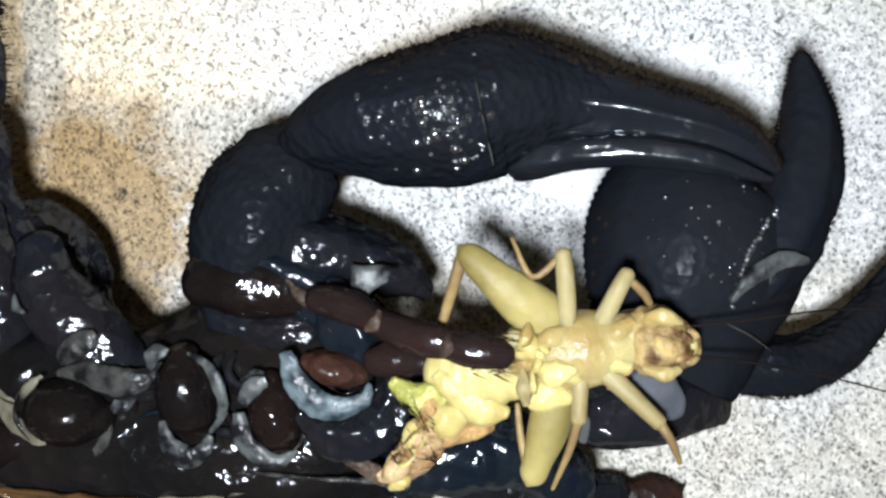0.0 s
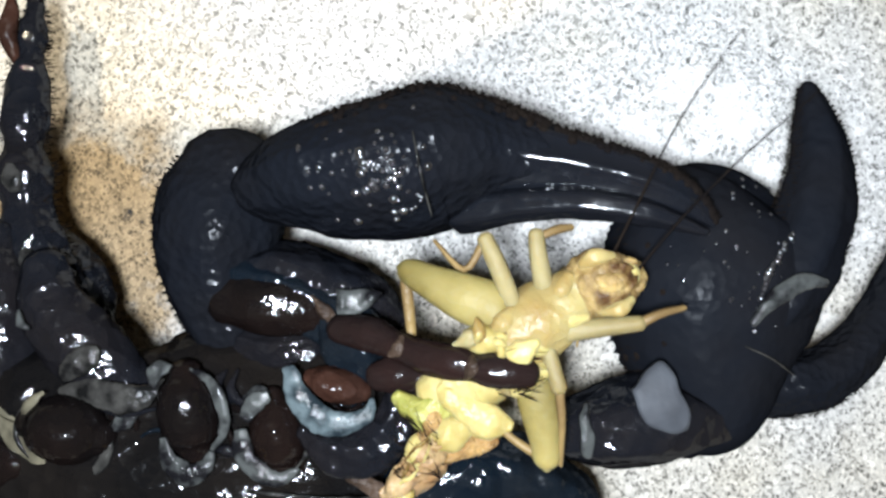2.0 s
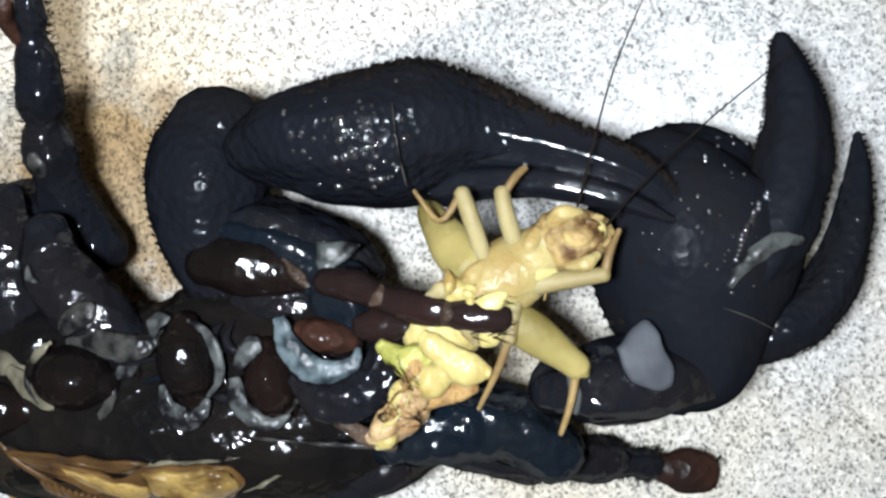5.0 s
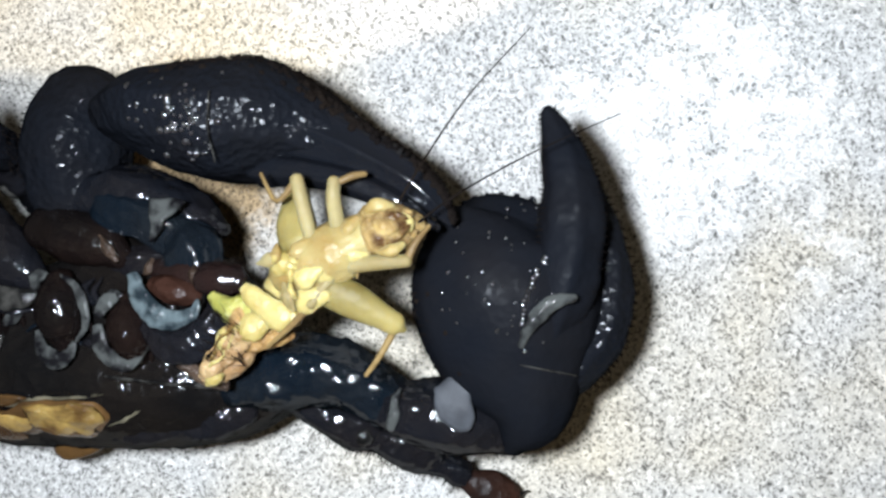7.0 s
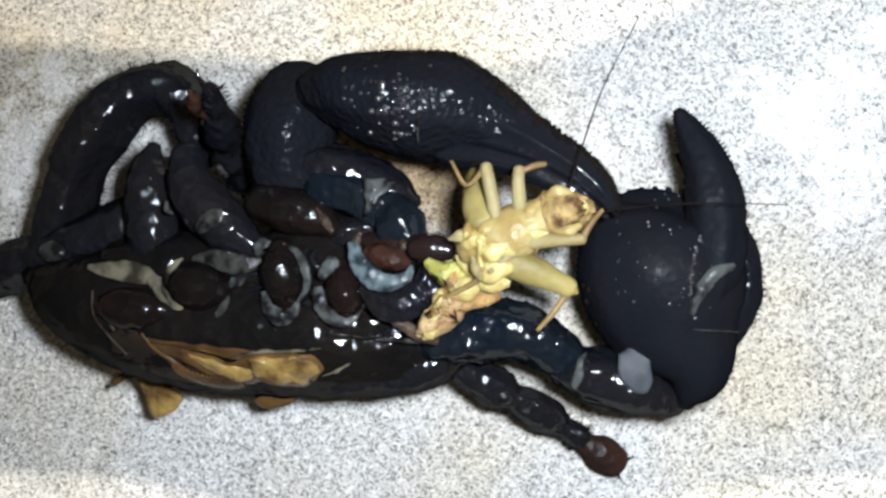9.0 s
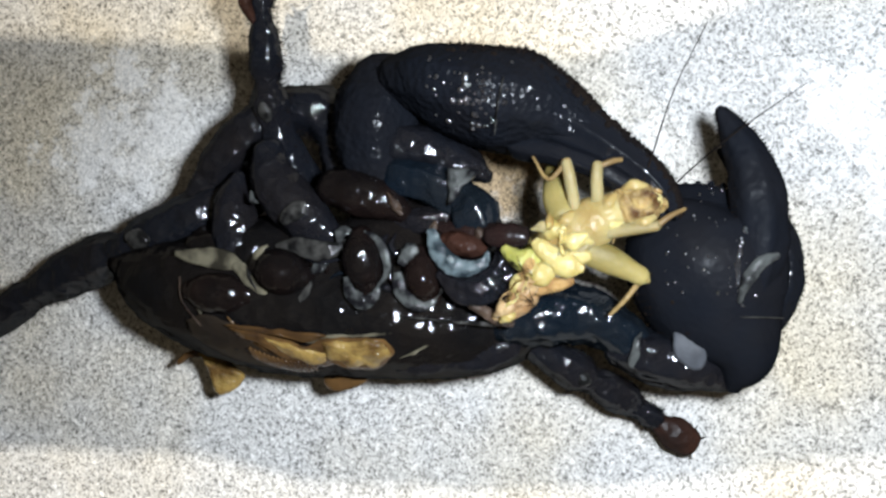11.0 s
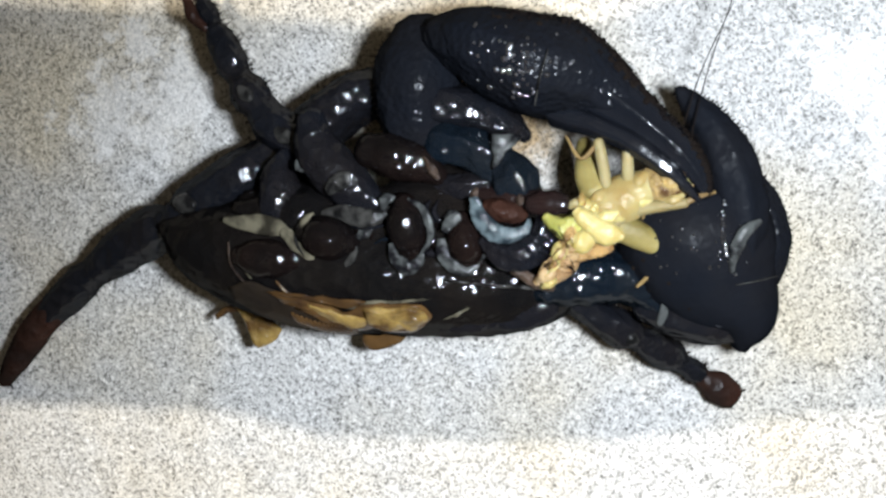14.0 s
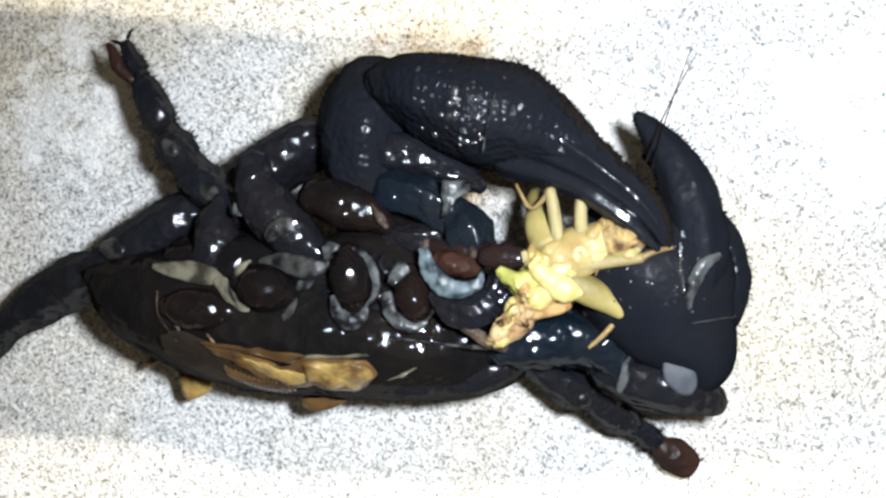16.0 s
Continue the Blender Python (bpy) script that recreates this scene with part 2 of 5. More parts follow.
def loft(bm, rows, n=16, sub=4, flat=1.0, rough=0.0, ridges=0, depth=0.0, fine=0.0):
    """A rounded limb through rows of (x, y, z, half width) or (x, y, z, half width, half height), in cm."""
    rows = [r if len(r) == 5 else (*r, r[3] * flat) for r in rows]
    s = spline(rows, sub)
    s[:, 3:] = np.maximum(s[:, 3:], 0.004)
    tang = np.gradient(s[:, :3], axis=0)
    tang /= np.linalg.norm(tang, axis=1)[:, None] + 1e-9
    rings = []
    steps = (0.15, 0.45, 0.75)
    for k, sign in ((0, -1), (len(s) - 1, 1)):
        caps = []
        for a in steps:
            th = a * math.pi / 2
            q = s[k].copy()
            reach = min(s[k, 3], s[k, 4]) * math.sin(math.pi / 2 - th)
            q[:3] += sign * tang[k] * reach * 0.8
            q[3:] *= math.sin(th)
            caps.append((q, tang[k]))
        rings.append(caps)
    seq = rings[0] + [(s[k], tang[k]) for k in range(len(s))] + rings[1][::-1]
    loops = []
    for q, t in seq:
        t = Vector(t)
        up = Vector((0, 0, 1)) if abs(t.z) < 0.9 else Vector((0, 1, 0))
        side = up.cross(t).normalized()
        vert = t.cross(side)
        loop = []
        for j in range(n):
            a = 2 * math.pi * j / n
            f = 1.0 - depth * abs(math.sin(ridges * a / 2)) ** 0.8 if ridges else 1.0
            p = Vector(q[:3]) + side * (math.cos(a) * q[3] * f) + vert * (math.sin(a) * q[4] * f)
            if fine:
                d = (p - Vector(q[:3])).normalized()
                p += d * fine * (noise.noise(p * 6) + 0.7 * noise.noise(p * 15 + Vector((5, 0, 0))) + 0.5 * noise.noise(p * 34))
            if rough:
                p += (p - Vector(q[:3])) * (noise.noise(p * 3.1) * rough + noise.noise(p * 9.0) * rough * 0.4)
            loop.append(bm.verts.new(p * C))
        loops.append(loop)
    for a, b in zip(loops, loops[1:]):
        for j in range(n):
            bm.faces.new((a[j], a[(j + 1) % n], b[(j + 1) % n], b[j]))
    bm.faces.new(loops[0][::-1])
    bm.faces.new(loops[-1])
    return bm


def spike(bm, foot, tip, r):
    """A thin hair or thorn, in cm."""
    foot, tip = Vector(foot) * C, Vector(tip) * C
    d = (tip - foot).normalized()
    side = d.orthogonal().normalized()
    other = d.cross(side)
    vs = [bm.verts.new(foot + (side * math.cos(a) + other * math.sin(a)) * r * C) for a in (0, 2.1, 4.2)]
    top = bm.verts.new(tip)
    for j in range(3):
        bm.faces.new((vs[j], vs[(j + 1) % 3], top))


def knob(bm, place, r):
    """A small rounded granule, in cm."""
    p = Vector(place) * C
    ring = [bm.verts.new(p + Vector((math.cos(a), math.sin(a), 0)) * r * C) for a in np.arange(6) * math.pi / 3]
    mid = [bm.verts.new(p + Vector((math.cos(a) * 0.62, math.sin(a) * 0.62, 0.5)) * r * C) for a in np.arange(6) * math.pi / 3]
    top = bm.verts.new(p + Vector((0, 0, r * C * 0.72)))
    for j in range(6):
        k = (j + 1) % 6
        bm.faces.new((ring[j], ring[k], mid[k], mid[j]))
        bm.faces.new((mid[j], mid[k], top))


def plate(bm, outline, z, thick, dome=0.0):
    """A thin curved plate with the outline given in cm, as x, y; z is a height or gives one for x, y."""
    high = z if callable(z) else (lambda x, y: z)
    pts = spline([(*p, 0) for p in [*outline, outline[0]]], 5)[:-1]
    mid = pts.mean(0)
    for p in pts:
        p[:2] += np.array((noise.noise(Vector((p[0] * 8, p[1] * 8, 3))), noise.noise(Vector((p[0] * 8, p[1] * 8, 9))))) * 0.03
    lows, highs = [], []
    for s, store, dz in ((1.0, lows, -thick), (1.0, highs, 0.0)):
        for p in pts:
            store.append(bm.verts.new(Vector((p[0], p[1], high(p[0], p[1]) + dz)) * C))
    rings = [highs]
    for share, rise in ((0.86, 0.75), (0.62, 0.95), (0.32, 1.0)):
        ring = []
        for p in pts:
            x, y = mid[0] + (p[0] - mid[0]) * share, mid[1] + (p[1] - mid[1]) * share
            ring.append(bm.verts.new(Vector((x, y, high(x, y) + dome * (rise + 0.9 * noise.noise(Vector((x * 9, y * 14, 0)))))) * C))
        rings.append(ring)
    top = bm.verts.new(Vector((mid[0], mid[1], high(mid[0], mid[1]) + dome)) * C)
    n = len(pts)
    for j in range(n):
        k = (j + 1) % n
        bm.faces.new((lows[j], lows[k], highs[k], highs[j]))
        for out, inn in zip(rings, rings[1:]):
            bm.faces.new((out[j], out[k], inn[k], inn[j]))
        bm.faces.new((rings[-1][j], rings[-1][k], top))
    bm.faces.new(lows[::-1])


def part(name, bm, material, parent=None, label="", pivot=(0, 0, 0)):
    """Links a bmesh as one mesh object; pivot, in cm, becomes its origin."""
    bmesh.ops.recalc_face_normals(bm, faces=bm.faces)
    if any(pivot):
        bmesh.ops.translate(bm, verts=bm.verts, vec=-Vector(pivot) * C)
    me = bpy.data.meshes.new(name)
    bm.to_mesh(me)
    bm.free()
    me.materials.append(material)
    me.polygons.foreach_set("use_smooth", [True] * len(me.polygons))
    ob = new(name, me)
    ob.location = Vector(pivot) * C
    if parent:
        ob.parent = parent
    if label:
        ob["label"] = label
    return ob


def slip(name, outline, z, thick, dome, material, parent, label=""):
    bm = bmesh.new()
    plate(bm, outline, z, thick, dome)
    return part(name, bm, material, parent, label)


def limb(name, rows, material, parent=None, label="", pivot=(0, 0, 0), **more):
    return part(name, loft(bmesh.new(), rows, **more), material, parent, label, pivot)


def dome(name, centre, size, turn, material, parent, label=""):
    """A smooth rounded lobe with half length, half width and half height, turned in the plane; all in cm and degrees."""
    x, y, z = centre
    a, b, h = size
    c, d = math.cos(radians(turn)), math.sin(radians(turn))
    rows = []
    for u in (-.86, -.6, -.25, .15, .55, .86):
        q = math.sqrt(1 - u * u)
        rows.append((x + c * a * u, y + d * a * u, z, b * q, h * q))
    return limb(name, rows, material, parent, label, n=36, sub=8, rough=.05, fine=.010)


# ---- setting ----
def slab():
    xs = np.concatenate([[-3, -1, -0.4], np.arange(-0.14, 0.0851, 0.0006), [0.4, 1, 3]])
    ys = np.concatenate([[-3, -1, -0.4], np.arange(-0.08, 0.0701, 0.0006), [0.4, 1, 3]])
    verts = []
    for y in ys:
        for x in xs:
            p = Vector((x, y, 0))
            h = noise.noise(p * 90) * 0.00045 + noise.noise(p * 400) * 0.00018 if abs(x) < 0.2 and abs(y) < 0.2 else 0.0
            verts.append((x, y, h - 0.0005))
    w = len(xs)
    faces = [(j * w + i, j * w + i + 1, (j + 1) * w + i + 1, (j + 1) * w + i) for j in range(len(ys) - 1) for i in range(w - 1)]
    me = bpy.data.meshes.new("ground")
    me.from_pydata(verts, [], faces)
    me.materials.append(STONE)
    me.polygons.foreach_set("use_smooth", [True] * len(faces))
    return tagged(new("ground", me), "grey speckled stone slab with pale mineral patches", "stone slab", kind="structure")


slab()


def box(name, lo, hi, material, label):
    bm = bmesh.new()
    bmesh.ops.create_cube(bm, size=1)
    for v in bm.verts:
        v.co = Vector([lo[k] + (v.co[k] + 0.5) * (hi[k] - lo[k]) for k in range(3)])
    ob = part(name, bm, material)
    for p in ob.data.polygons:
        p.use_smooth = False
    return tagged(ob, label, name.split("_")[0], kind="structure")


box("wall_north", (-3, 3, -0.01), (3, 3.1, 2.4), PLASTER, "plain pale room wall")
box("wall_south", (-3, -3.1, -0.01), (3, -3, 2.4), PLASTER, "plain pale room wall")
box("wall_east", (3, -3.1, -0.01), (3.1, 3.1, 2.4), PLASTER, "plain pale room wall")
box("wall_west", (-3.1, -3.1, -0.01), (-3, 3.1, 2.4), PLASTER, "plain pale room wall")
box("ceiling", (-3.1, -3.1, 2.4), (3.1, 3.1, 2.5), PLASTER, "plain pale room ceiling")


def shade_board():
    """An unseen board added over the slab; its edge throws the line between warm light and cool shade."""
    edge = [(-14, 2.0), (-9, 1.72), (-6.5, 1.58), (-4.5, 1.40), (-1.8, 1.36), (-0.3, 1.80), (0.6, 2.25), (3, 3.6), (8, 6.0), (14, 6), (14, -1.2),
            (2, -2.9), (0, -3.2), (-1.3, -3.45), (-2.6, -3.55), (-4.9, -3.55), (-6.1, -3.3), (-9, -3.3), (-14, -3.6)]
    z = 0.14
    k = (LAMP.z - z) / LAMP.z
    bm = bmesh.new()
    rims = []
    for dz in (0.0, 0.004):
        rims.append([bm.verts.new((LAMP.x + (x * C - LAMP.x) * k, LAMP.y + (y * C - LAMP.y) * k, z + dz)) for x, y in edge])
    bm.faces.new(rims[0][::-1])
    bm.faces.new(rims[1])
    n = len(edge)
    for j in range(n):
        bm.faces.new((rims[0][j], rims[0][(j + 1) % n], rims[1][(j + 1) % n], rims[1][j]))
    ob = part("added_shade_board", bm, BOARD)
    for p in ob.data.polygons:
        p.use_smooth = False
    return tagged(ob, "unseen dark board added overhead to shade the slab", "board", kind="structure")


shade_board()


# ---- the scorpion ----
def empty(name, label, category):
    ob = new(name)
    ob.empty_display_size = 0.01
    return tagged(ob, label, category)


scorpion = empty("scorpion", "glossy black scorpion lying belly up on the stone slab", "scorpion")
KEYED = {}


def build_trunk(s):
    ABDO = [(-6.78, -1.06, .6, .20, .45), (-6.27, -1.24, .75, .54, .7), (-5.51, -1.37, .82, .74, .8), (-4.71, -1.43, .85, .79, .82),
                     (-3.87, -1.48, .85, .75, .8), (-3.04, -1.56, .8, .64, .7), (-2.52, -1.6, .7, .46, .55), (-2.23, -1.63, .65, .26, .4)]
    limb("abdomen", ABDO, SKIN, s, "dark glossy underside of the body", n=64, sub=12, rough=.04, ridges=14, depth=.02, fine=.02)
    limb("prosoma", [(-5.78, -.85, .9, .24, .5), (-5.16, -.92, .95, .42, .62), (-4.44, -1.02, 1.0, .42, .56), (-3.73, -.94, 1.0, .62, .56),
                     (-3.03, -.98, 1.0, .52, .54), (-2.63, -1.09, 1.0, .32, .5)], SKIN, s, n=56, sub=12, rough=.08, fine=.035)
    dome("coxa", (-5.46, -1.33, 1.56), (.36, .21, .22), -4, BROWN, s, "glossy dark brown leg base")
    dome("coxa", (-4.80, -1.10, 1.62), (.29, .23, .26), -12, BROWN, s, "glossy dark brown leg base")
    dome("coxa", (-3.97, -.98, 1.60), (.31, .22, .26), -82, BROWN, s, "glossy black-brown leg base")
    dome("coxa", (-3.38, -1.12, 1.58), (.28, .19, .24), -80, BROWN, s, "glossy dark brown leg base")
    dome("coxa", (-2.98, -.80, 1.64), (.22, .12, .16), -14, RUSTY, s, "rusty brown leg base")
    # rims of pale skin round the leg bases
    for mat, rows in ((DULL, [(-5.02, -.88, 1.65, 0.008, .01), (-5.10, -1.00, 1.67, 0.021, .012), (-5.12, -1.14, 1.67, 0.022, .012), (-5.04, -1.28, 1.65, 0.008, .01)]),
                      (DULL, [(-4.74, -1.36, 1.61, 0.014, .01), (-4.58, -1.36, 1.65, 0.038, .015), (-4.50, -1.22, 1.67, 0.032, .015), (-4.50, -1.06, 1.63, 0.010, .01)]),
                      (MEMBRANE, [(-3.98, -.68, 1.69, 0.010, .01), (-3.82, -.76, 1.72, 0.035, .014), (-3.73, -.94, 1.73, 0.042, .014), (-3.72, -1.10, 1.71, 0.032, .012), (-3.80, -1.22, 1.69, 0.010, .01)]),
                      (DULL, [(-3.26, -1.36, 1.67, 0.008, .01), (-3.17, -1.24, 1.69, 0.018, .012), (-3.16, -1.10, 1.67, 0.008, .01)]),
                      (DULL, [(-5.76, -1.16, 1.55, 0.007, .008), (-5.83, -1.30, 1.53, 0.018, .010), (-5.80, -1.46, 1.49, 0.018, .010), (-5.70, -1.58, 1.43, 0.007, .008)]),
                      (MEMBRANE, [(-3.60, -.88, 1.65, 0.014, .01), (-3.49, -.84, 1.69, 0.049, .015), (-3.40, -.90, 1.67, 0.021, .01)])):
        limb("skin_rim", rows, mat, s, "pale wet rim of skin", n=14, sub=8, rough=.16, fine=.010)
    limb("coxa_ring", [(-3.19, -1.09, 1.72, 0.06, 0.054), (-3.01, -1.22, 1.72, 0.16, 0.144), (-2.77, -1.22, 1.72, 0.2, 0.18), (-2.6, -1.06, 1.72, 0.16, 0.144), (-2.58, -0.85, 1.72, 0.08, 0.072)], BLACK, s, "", n=40, sub=10, rough=.12, ridges=5, depth=.17, fine=.02)
    limb("membrane", [(-4.11, -1.14, 1.75, 0.03, 0.009), (-4.07, -1.29, 1.75, 0.06, 0.018), (-3.95, -1.38, 1.75, 0.08, 0.024), (-3.84, -1.33, 1.75, 0.05, 0.015), (-3.79, -1.23, 1.75, 0.02, 0.006)], MEMBRANE, s, "pale wet membrane under a leg base", n=14, sub=10, rough=.16, fine=.014)
    limb("membrane", [(-3.61, -1.09, 1.72, 0.04, 0.012), (-3.58, -1.25, 1.72, 0.07, 0.021), (-3.48, -1.36, 1.72, 0.07, 0.021), (-3.35, -1.41, 1.72, 0.05, 0.015), (-3.22, -1.34, 1.72, 0.02, 0.006)], MEMBRANE, s, "pale wet membrane under a leg base", n=14, sub=10, rough=.16, fine=.014)
    limb("membrane", [(-3.28, -0.67, 1.8, 0.05, 0.015), (-3.22, -0.85, 1.8, 0.09, 0.027), (-3.11, -0.98, 1.8, 0.1, 0.03), (-2.94, -1.04, 1.8, 0.08, 0.024), (-2.77, -0.98, 1.8, 0.05, 0.015), (-2.73, -0.87, 1.8, 0.02, 0.006)], BLUEWHITE, s, "blue-white wet membrane crescent", n=14, sub=10, rough=.14, fine=.014)
    limb("membrane", [(-3.8, -0.9, 1.66, 0.02, 0.005), (-3.76, -1, 1.66, 0.03, 0.007), (-3.77, -1.12, 1.66, 0.02, 0.005)], MEMBRANE, s, "", n=12, sub=10, rough=.12, fine=.014)
    limb("membrane", [(-4.86, -.84, 1.60, .03, .011), (-4.66, -.84, 1.66, .08, .024), (-4.46, -.87, 1.70, .10, .024), (-4.28, -.88, 1.70, .08, .02), (-4.12, -.78, 1.62, .02, .008)], DULL, s, "pale fold between leg bases", n=12, sub=10, rough=.3, fine=.014)
    limb("membrane", [(-4.48, -1.09, 1.64, 0.03, 0.008), (-4.41, -1.04, 1.64, 0.06, 0.016), (-4.32, -0.97, 1.64, 0.03, 0.008)], MEMBRANE, s, "pale fold between leg bases", n=12, sub=10, rough=.3, fine=.014)
    limb("membrane", [(-3.56, -1.01, 1.8, 0.04, 0.01), (-3.5, -0.9, 1.8, 0.07, 0.017), (-3.41, -0.85, 1.8, 0.03, 0.007)], MEMBRANE, s, "", n=12, sub=10, rough=.1, fine=.014)
    limb("membrane", [(-5.93, -0.93, 1.56, 0.03, 0.006), (-5.71, -0.96, 1.56, 0.08, 0.017), (-5.44, -0.99, 1.56, 0.11, 0.023), (-5.27, -1.03, 1.56, 0.06, 0.013), (-5.12, -1.1, 1.56, 0.01, 0.004)], BEIGE, s, "pale beige belly fold", n=12, sub=10, rough=.1, fine=.014)
    limb("membrane", [(-5.30, -1.04, 1.6, .03, .01), (-5.14, -1.14, 1.64, .08, .02), (-5.00, -1.26, 1.64, .07, .02), (-4.92, -1.40, 1.6, .03, .01)], BEIGE, s, "dull beige fold beside a leg base", n=12, sub=10, rough=.2, fine=.014)
    limb("membrane", [(-5.64, -1.17, 1.62, 0.01, 0.004), (-5.71, -1.32, 1.62, 0.02, 0.007), (-5.69, -1.43, 1.62, 0.02, 0.007), (-5.62, -1.54, 1.62, 0.01, 0.004)], BEIGE, s, "", n=10, sub=10, rough=.05, fine=.014)
    limb("membrane", [(-5.06, -1.11, 1.72, 0.01, 0.004), (-5.03, -0.95, 1.72, 0.03, 0.011), (-4.92, -0.84, 1.72, 0.02, 0.007)], BEIGE, s, "", n=10, sub=10, rough=.05, fine=.014)
    limb("membrane", [(-4.63, -1.4, 1.62, 0.05, 0.015), (-4.53, -1.39, 1.62, 0.07, 0.021), (-4.47, -1.38, 1.62, 0.04, 0.012)], BEIGE, s, "", n=10, sub=10, rough=.1, fine=.014)
    limb("membrane", [(-6.63, -0.76, 1.2, 0.04, 0.014), (-6.52, -0.78, 1.2, 0.12, 0.043), (-6.39, -0.81, 1.2, 0.06, 0.022)], DULL, s, "grey leg joint", n=12, sub=10, rough=.15, fine=.014)
    KEYED["tri"] = slip("membrane", [(-3.2, -0.09), (-3.05, -0.08), (-2.9, -0.1), (-3.03, -0.22), (-3.09, -0.31), (-3.17, -0.43), (-3.19, -0.27)], 1.7, 0.03, 0.02, MEMBRANE, s, "pale triangular joint skin")
    slip("membrane", [(-4.25, -0.68), (-4.17, -0.65), (-4.08, -0.68), (-4.15, -0.76), (-4.23, -0.91)], 1.66, 0.03, 0.02, MEMBRANE, s, "")
    slip("membrane", [(-5.11, -0.4), (-5.09, -0.3), (-5.02, -0.42), (-5.04, -0.44)], 1.72, 0.03, 0.02, MEMBRANE, s, "")
    KEYED["troch_c_home"] = Vector((-5.41, 0.26, 1.3))
    KEYED["troch_c"] = limb("trochanter", [(-5.41, 0.26, 1.3, 0.08, 0.076), (-5.46, 0, 1.3, 0.21, 0.199), (-5.43, -0.34, 1.3, 0.26, 0.247), (-5.38, -0.68, 1.3, 0.25, 0.238), (-5.24, -1.05, 1.3, 0.11, 0.104)], BLACK, s, "", (-5.41, 0.26, 1.3), n=40, sub=10, rough=.05, ridges=3, depth=.04, fine=.012)
    KEYED["troch_a_home"] = Vector((-5.02, 0.16, 1.45))
    KEYED["troch_a"] = limb("trochanter", [(-5.02, 0.16, 1.45, 0.16, 0.152), (-4.96, -0.12, 1.45, 0.24, 0.228), (-4.78, -0.36, 1.45, 0.27, 0.256), (-4.54, -0.57, 1.45, 0.24, 0.228), (-4.31, -0.73, 1.45, 0.13, 0.124)], BLACK, s, "", (-5.02, 0.16, 1.45), n=40, sub=10, rough=.05, ridges=3, depth=.04, fine=.012)
    limb("membrane", [(-4.76, -0.59, 1.74, 0.04, 0.012), (-4.69, -0.51, 1.74, 0.09, 0.027), (-4.59, -0.44, 1.74, 0.09, 0.027), (-4.53, -0.4, 1.74, 0.03, 0.009)], DULL, KEYED["troch_a"], "grey joint disc", n=14, sub=10, rough=.08, fine=.014).location = -KEYED["troch_a_home"] * C
    KEYED["troch_b_home"] = Vector((-4.27, -0.29, 1.45))
    KEYED["troch_b"] = limb("trochanter", [(-4.27, -0.29, 1.45, 0.19, 0.18), (-3.98, -0.35, 1.45, 0.24, 0.228), (-3.7, -0.44, 1.45, 0.19, 0.18), (-3.53, -0.54, 1.45, 0.11, 0.104)], BROWN, s, "dark brown leg joint", (-4.27, -0.29, 1.45), n=40, sub=10, rough=.05, ridges=3, depth=.04, fine=.012)
    limb("trochanter", [(-3.65, -0.53, 1.4, 0.11, 0.099), (-3.43, -0.58, 1.4, 0.16, 0.144), (-3.2, -0.55, 1.4, 0.14, 0.126)], BLACK, s, "", n=40, sub=10, rough=.12, ridges=5, depth=.17, fine=.02)
    limb("trochanter", [(-3.66, -0.11, 1.4, 0.24, 0.228), (-3.38, -0.19, 1.4, 0.24, 0.228), (-3.1, -0.33, 1.4, 0.24, 0.228), (-2.87, -0.49, 1.4, 0.22, 0.209)], BLUEBLACK, s, "", n=40, sub=10, rough=.12, ridges=5, depth=.17, fine=.02)
    limb("trochanter", [(-3.02, -0.29, 1.5, 0.13, 0.124), (-2.92, -0.47, 1.5, 0.26, 0.247), (-2.8, -0.69, 1.5, 0.21, 0.199)], BLUEBLACK, s, "wet blue-black knobbly joint", n=40, sub=10, rough=.12, ridges=5, depth=.17, fine=.02)
    limb("joint", [(-3.66, -0.36, 1.62, 0.02, 0.02), (-3.58, -0.46, 1.64, 0.05, 0.03), (-3.52, -0.56, 1.60, 0.02, 0.02)], TAN, KEYED["troch_b"], "dull tan joint", n=12, sub=10, rough=.2, fine=.014).location = -KEYED["troch_b_home"] * C
    limb("pincer_tip", [(-2.72, -0.73, 1.78, 0.09, 0.072), (-2.56, -0.71, 1.78, 0.12, 0.096), (-2.39, -0.72, 1.78, 0.09, 0.072)], MAROON, s, "dark red mouth pincer", n=14, sub=10, rough=.15, fine=.014)
    limb("belly_plate", [(-3.66, -1.95, 1.22, 0.17, 0.136), (-3.38, -1.94, 1.22, 0.22, 0.176), (-3.1, -1.9, 1.22, 0.17, 0.136)], BLACK, s, "", n=18, sub=10, rough=.05, ridges=5, depth=.17, fine=.02)
    limb("belly_plate", [(-3.16, -1.92, 1.18, 0.19, 0.152), (-2.82, -1.88, 1.18, 0.22, 0.176), (-2.54, -1.81, 1.18, 0.17, 0.136)], BLACK, s, "", n=18, sub=10, rough=.05, ridges=5, depth=.17, fine=.02)
    limb("seam", [(-3.58, -1.51, 1.62, 0.01, 0.01), (-3.15, -1.55, 1.62, 0.02, 0.02), (-2.72, -1.57, 1.62, 0.02, 0.02), (-2.56, -1.56, 1.62, 0.01, 0.01)], DULL, s, "thin pale seam", n=8, sub=10, rough=.1, fine=.014)
    limb("seam", [(-3.6, -1.93, 1.5, 0.01, 0.01), (-3.45, -1.87, 1.5, 0.02, 0.02), (-3.32, -1.78, 1.5, 0.01, 0.01)], BEIGE, s, "", n=8, sub=10, rough=.1, fine=.014)
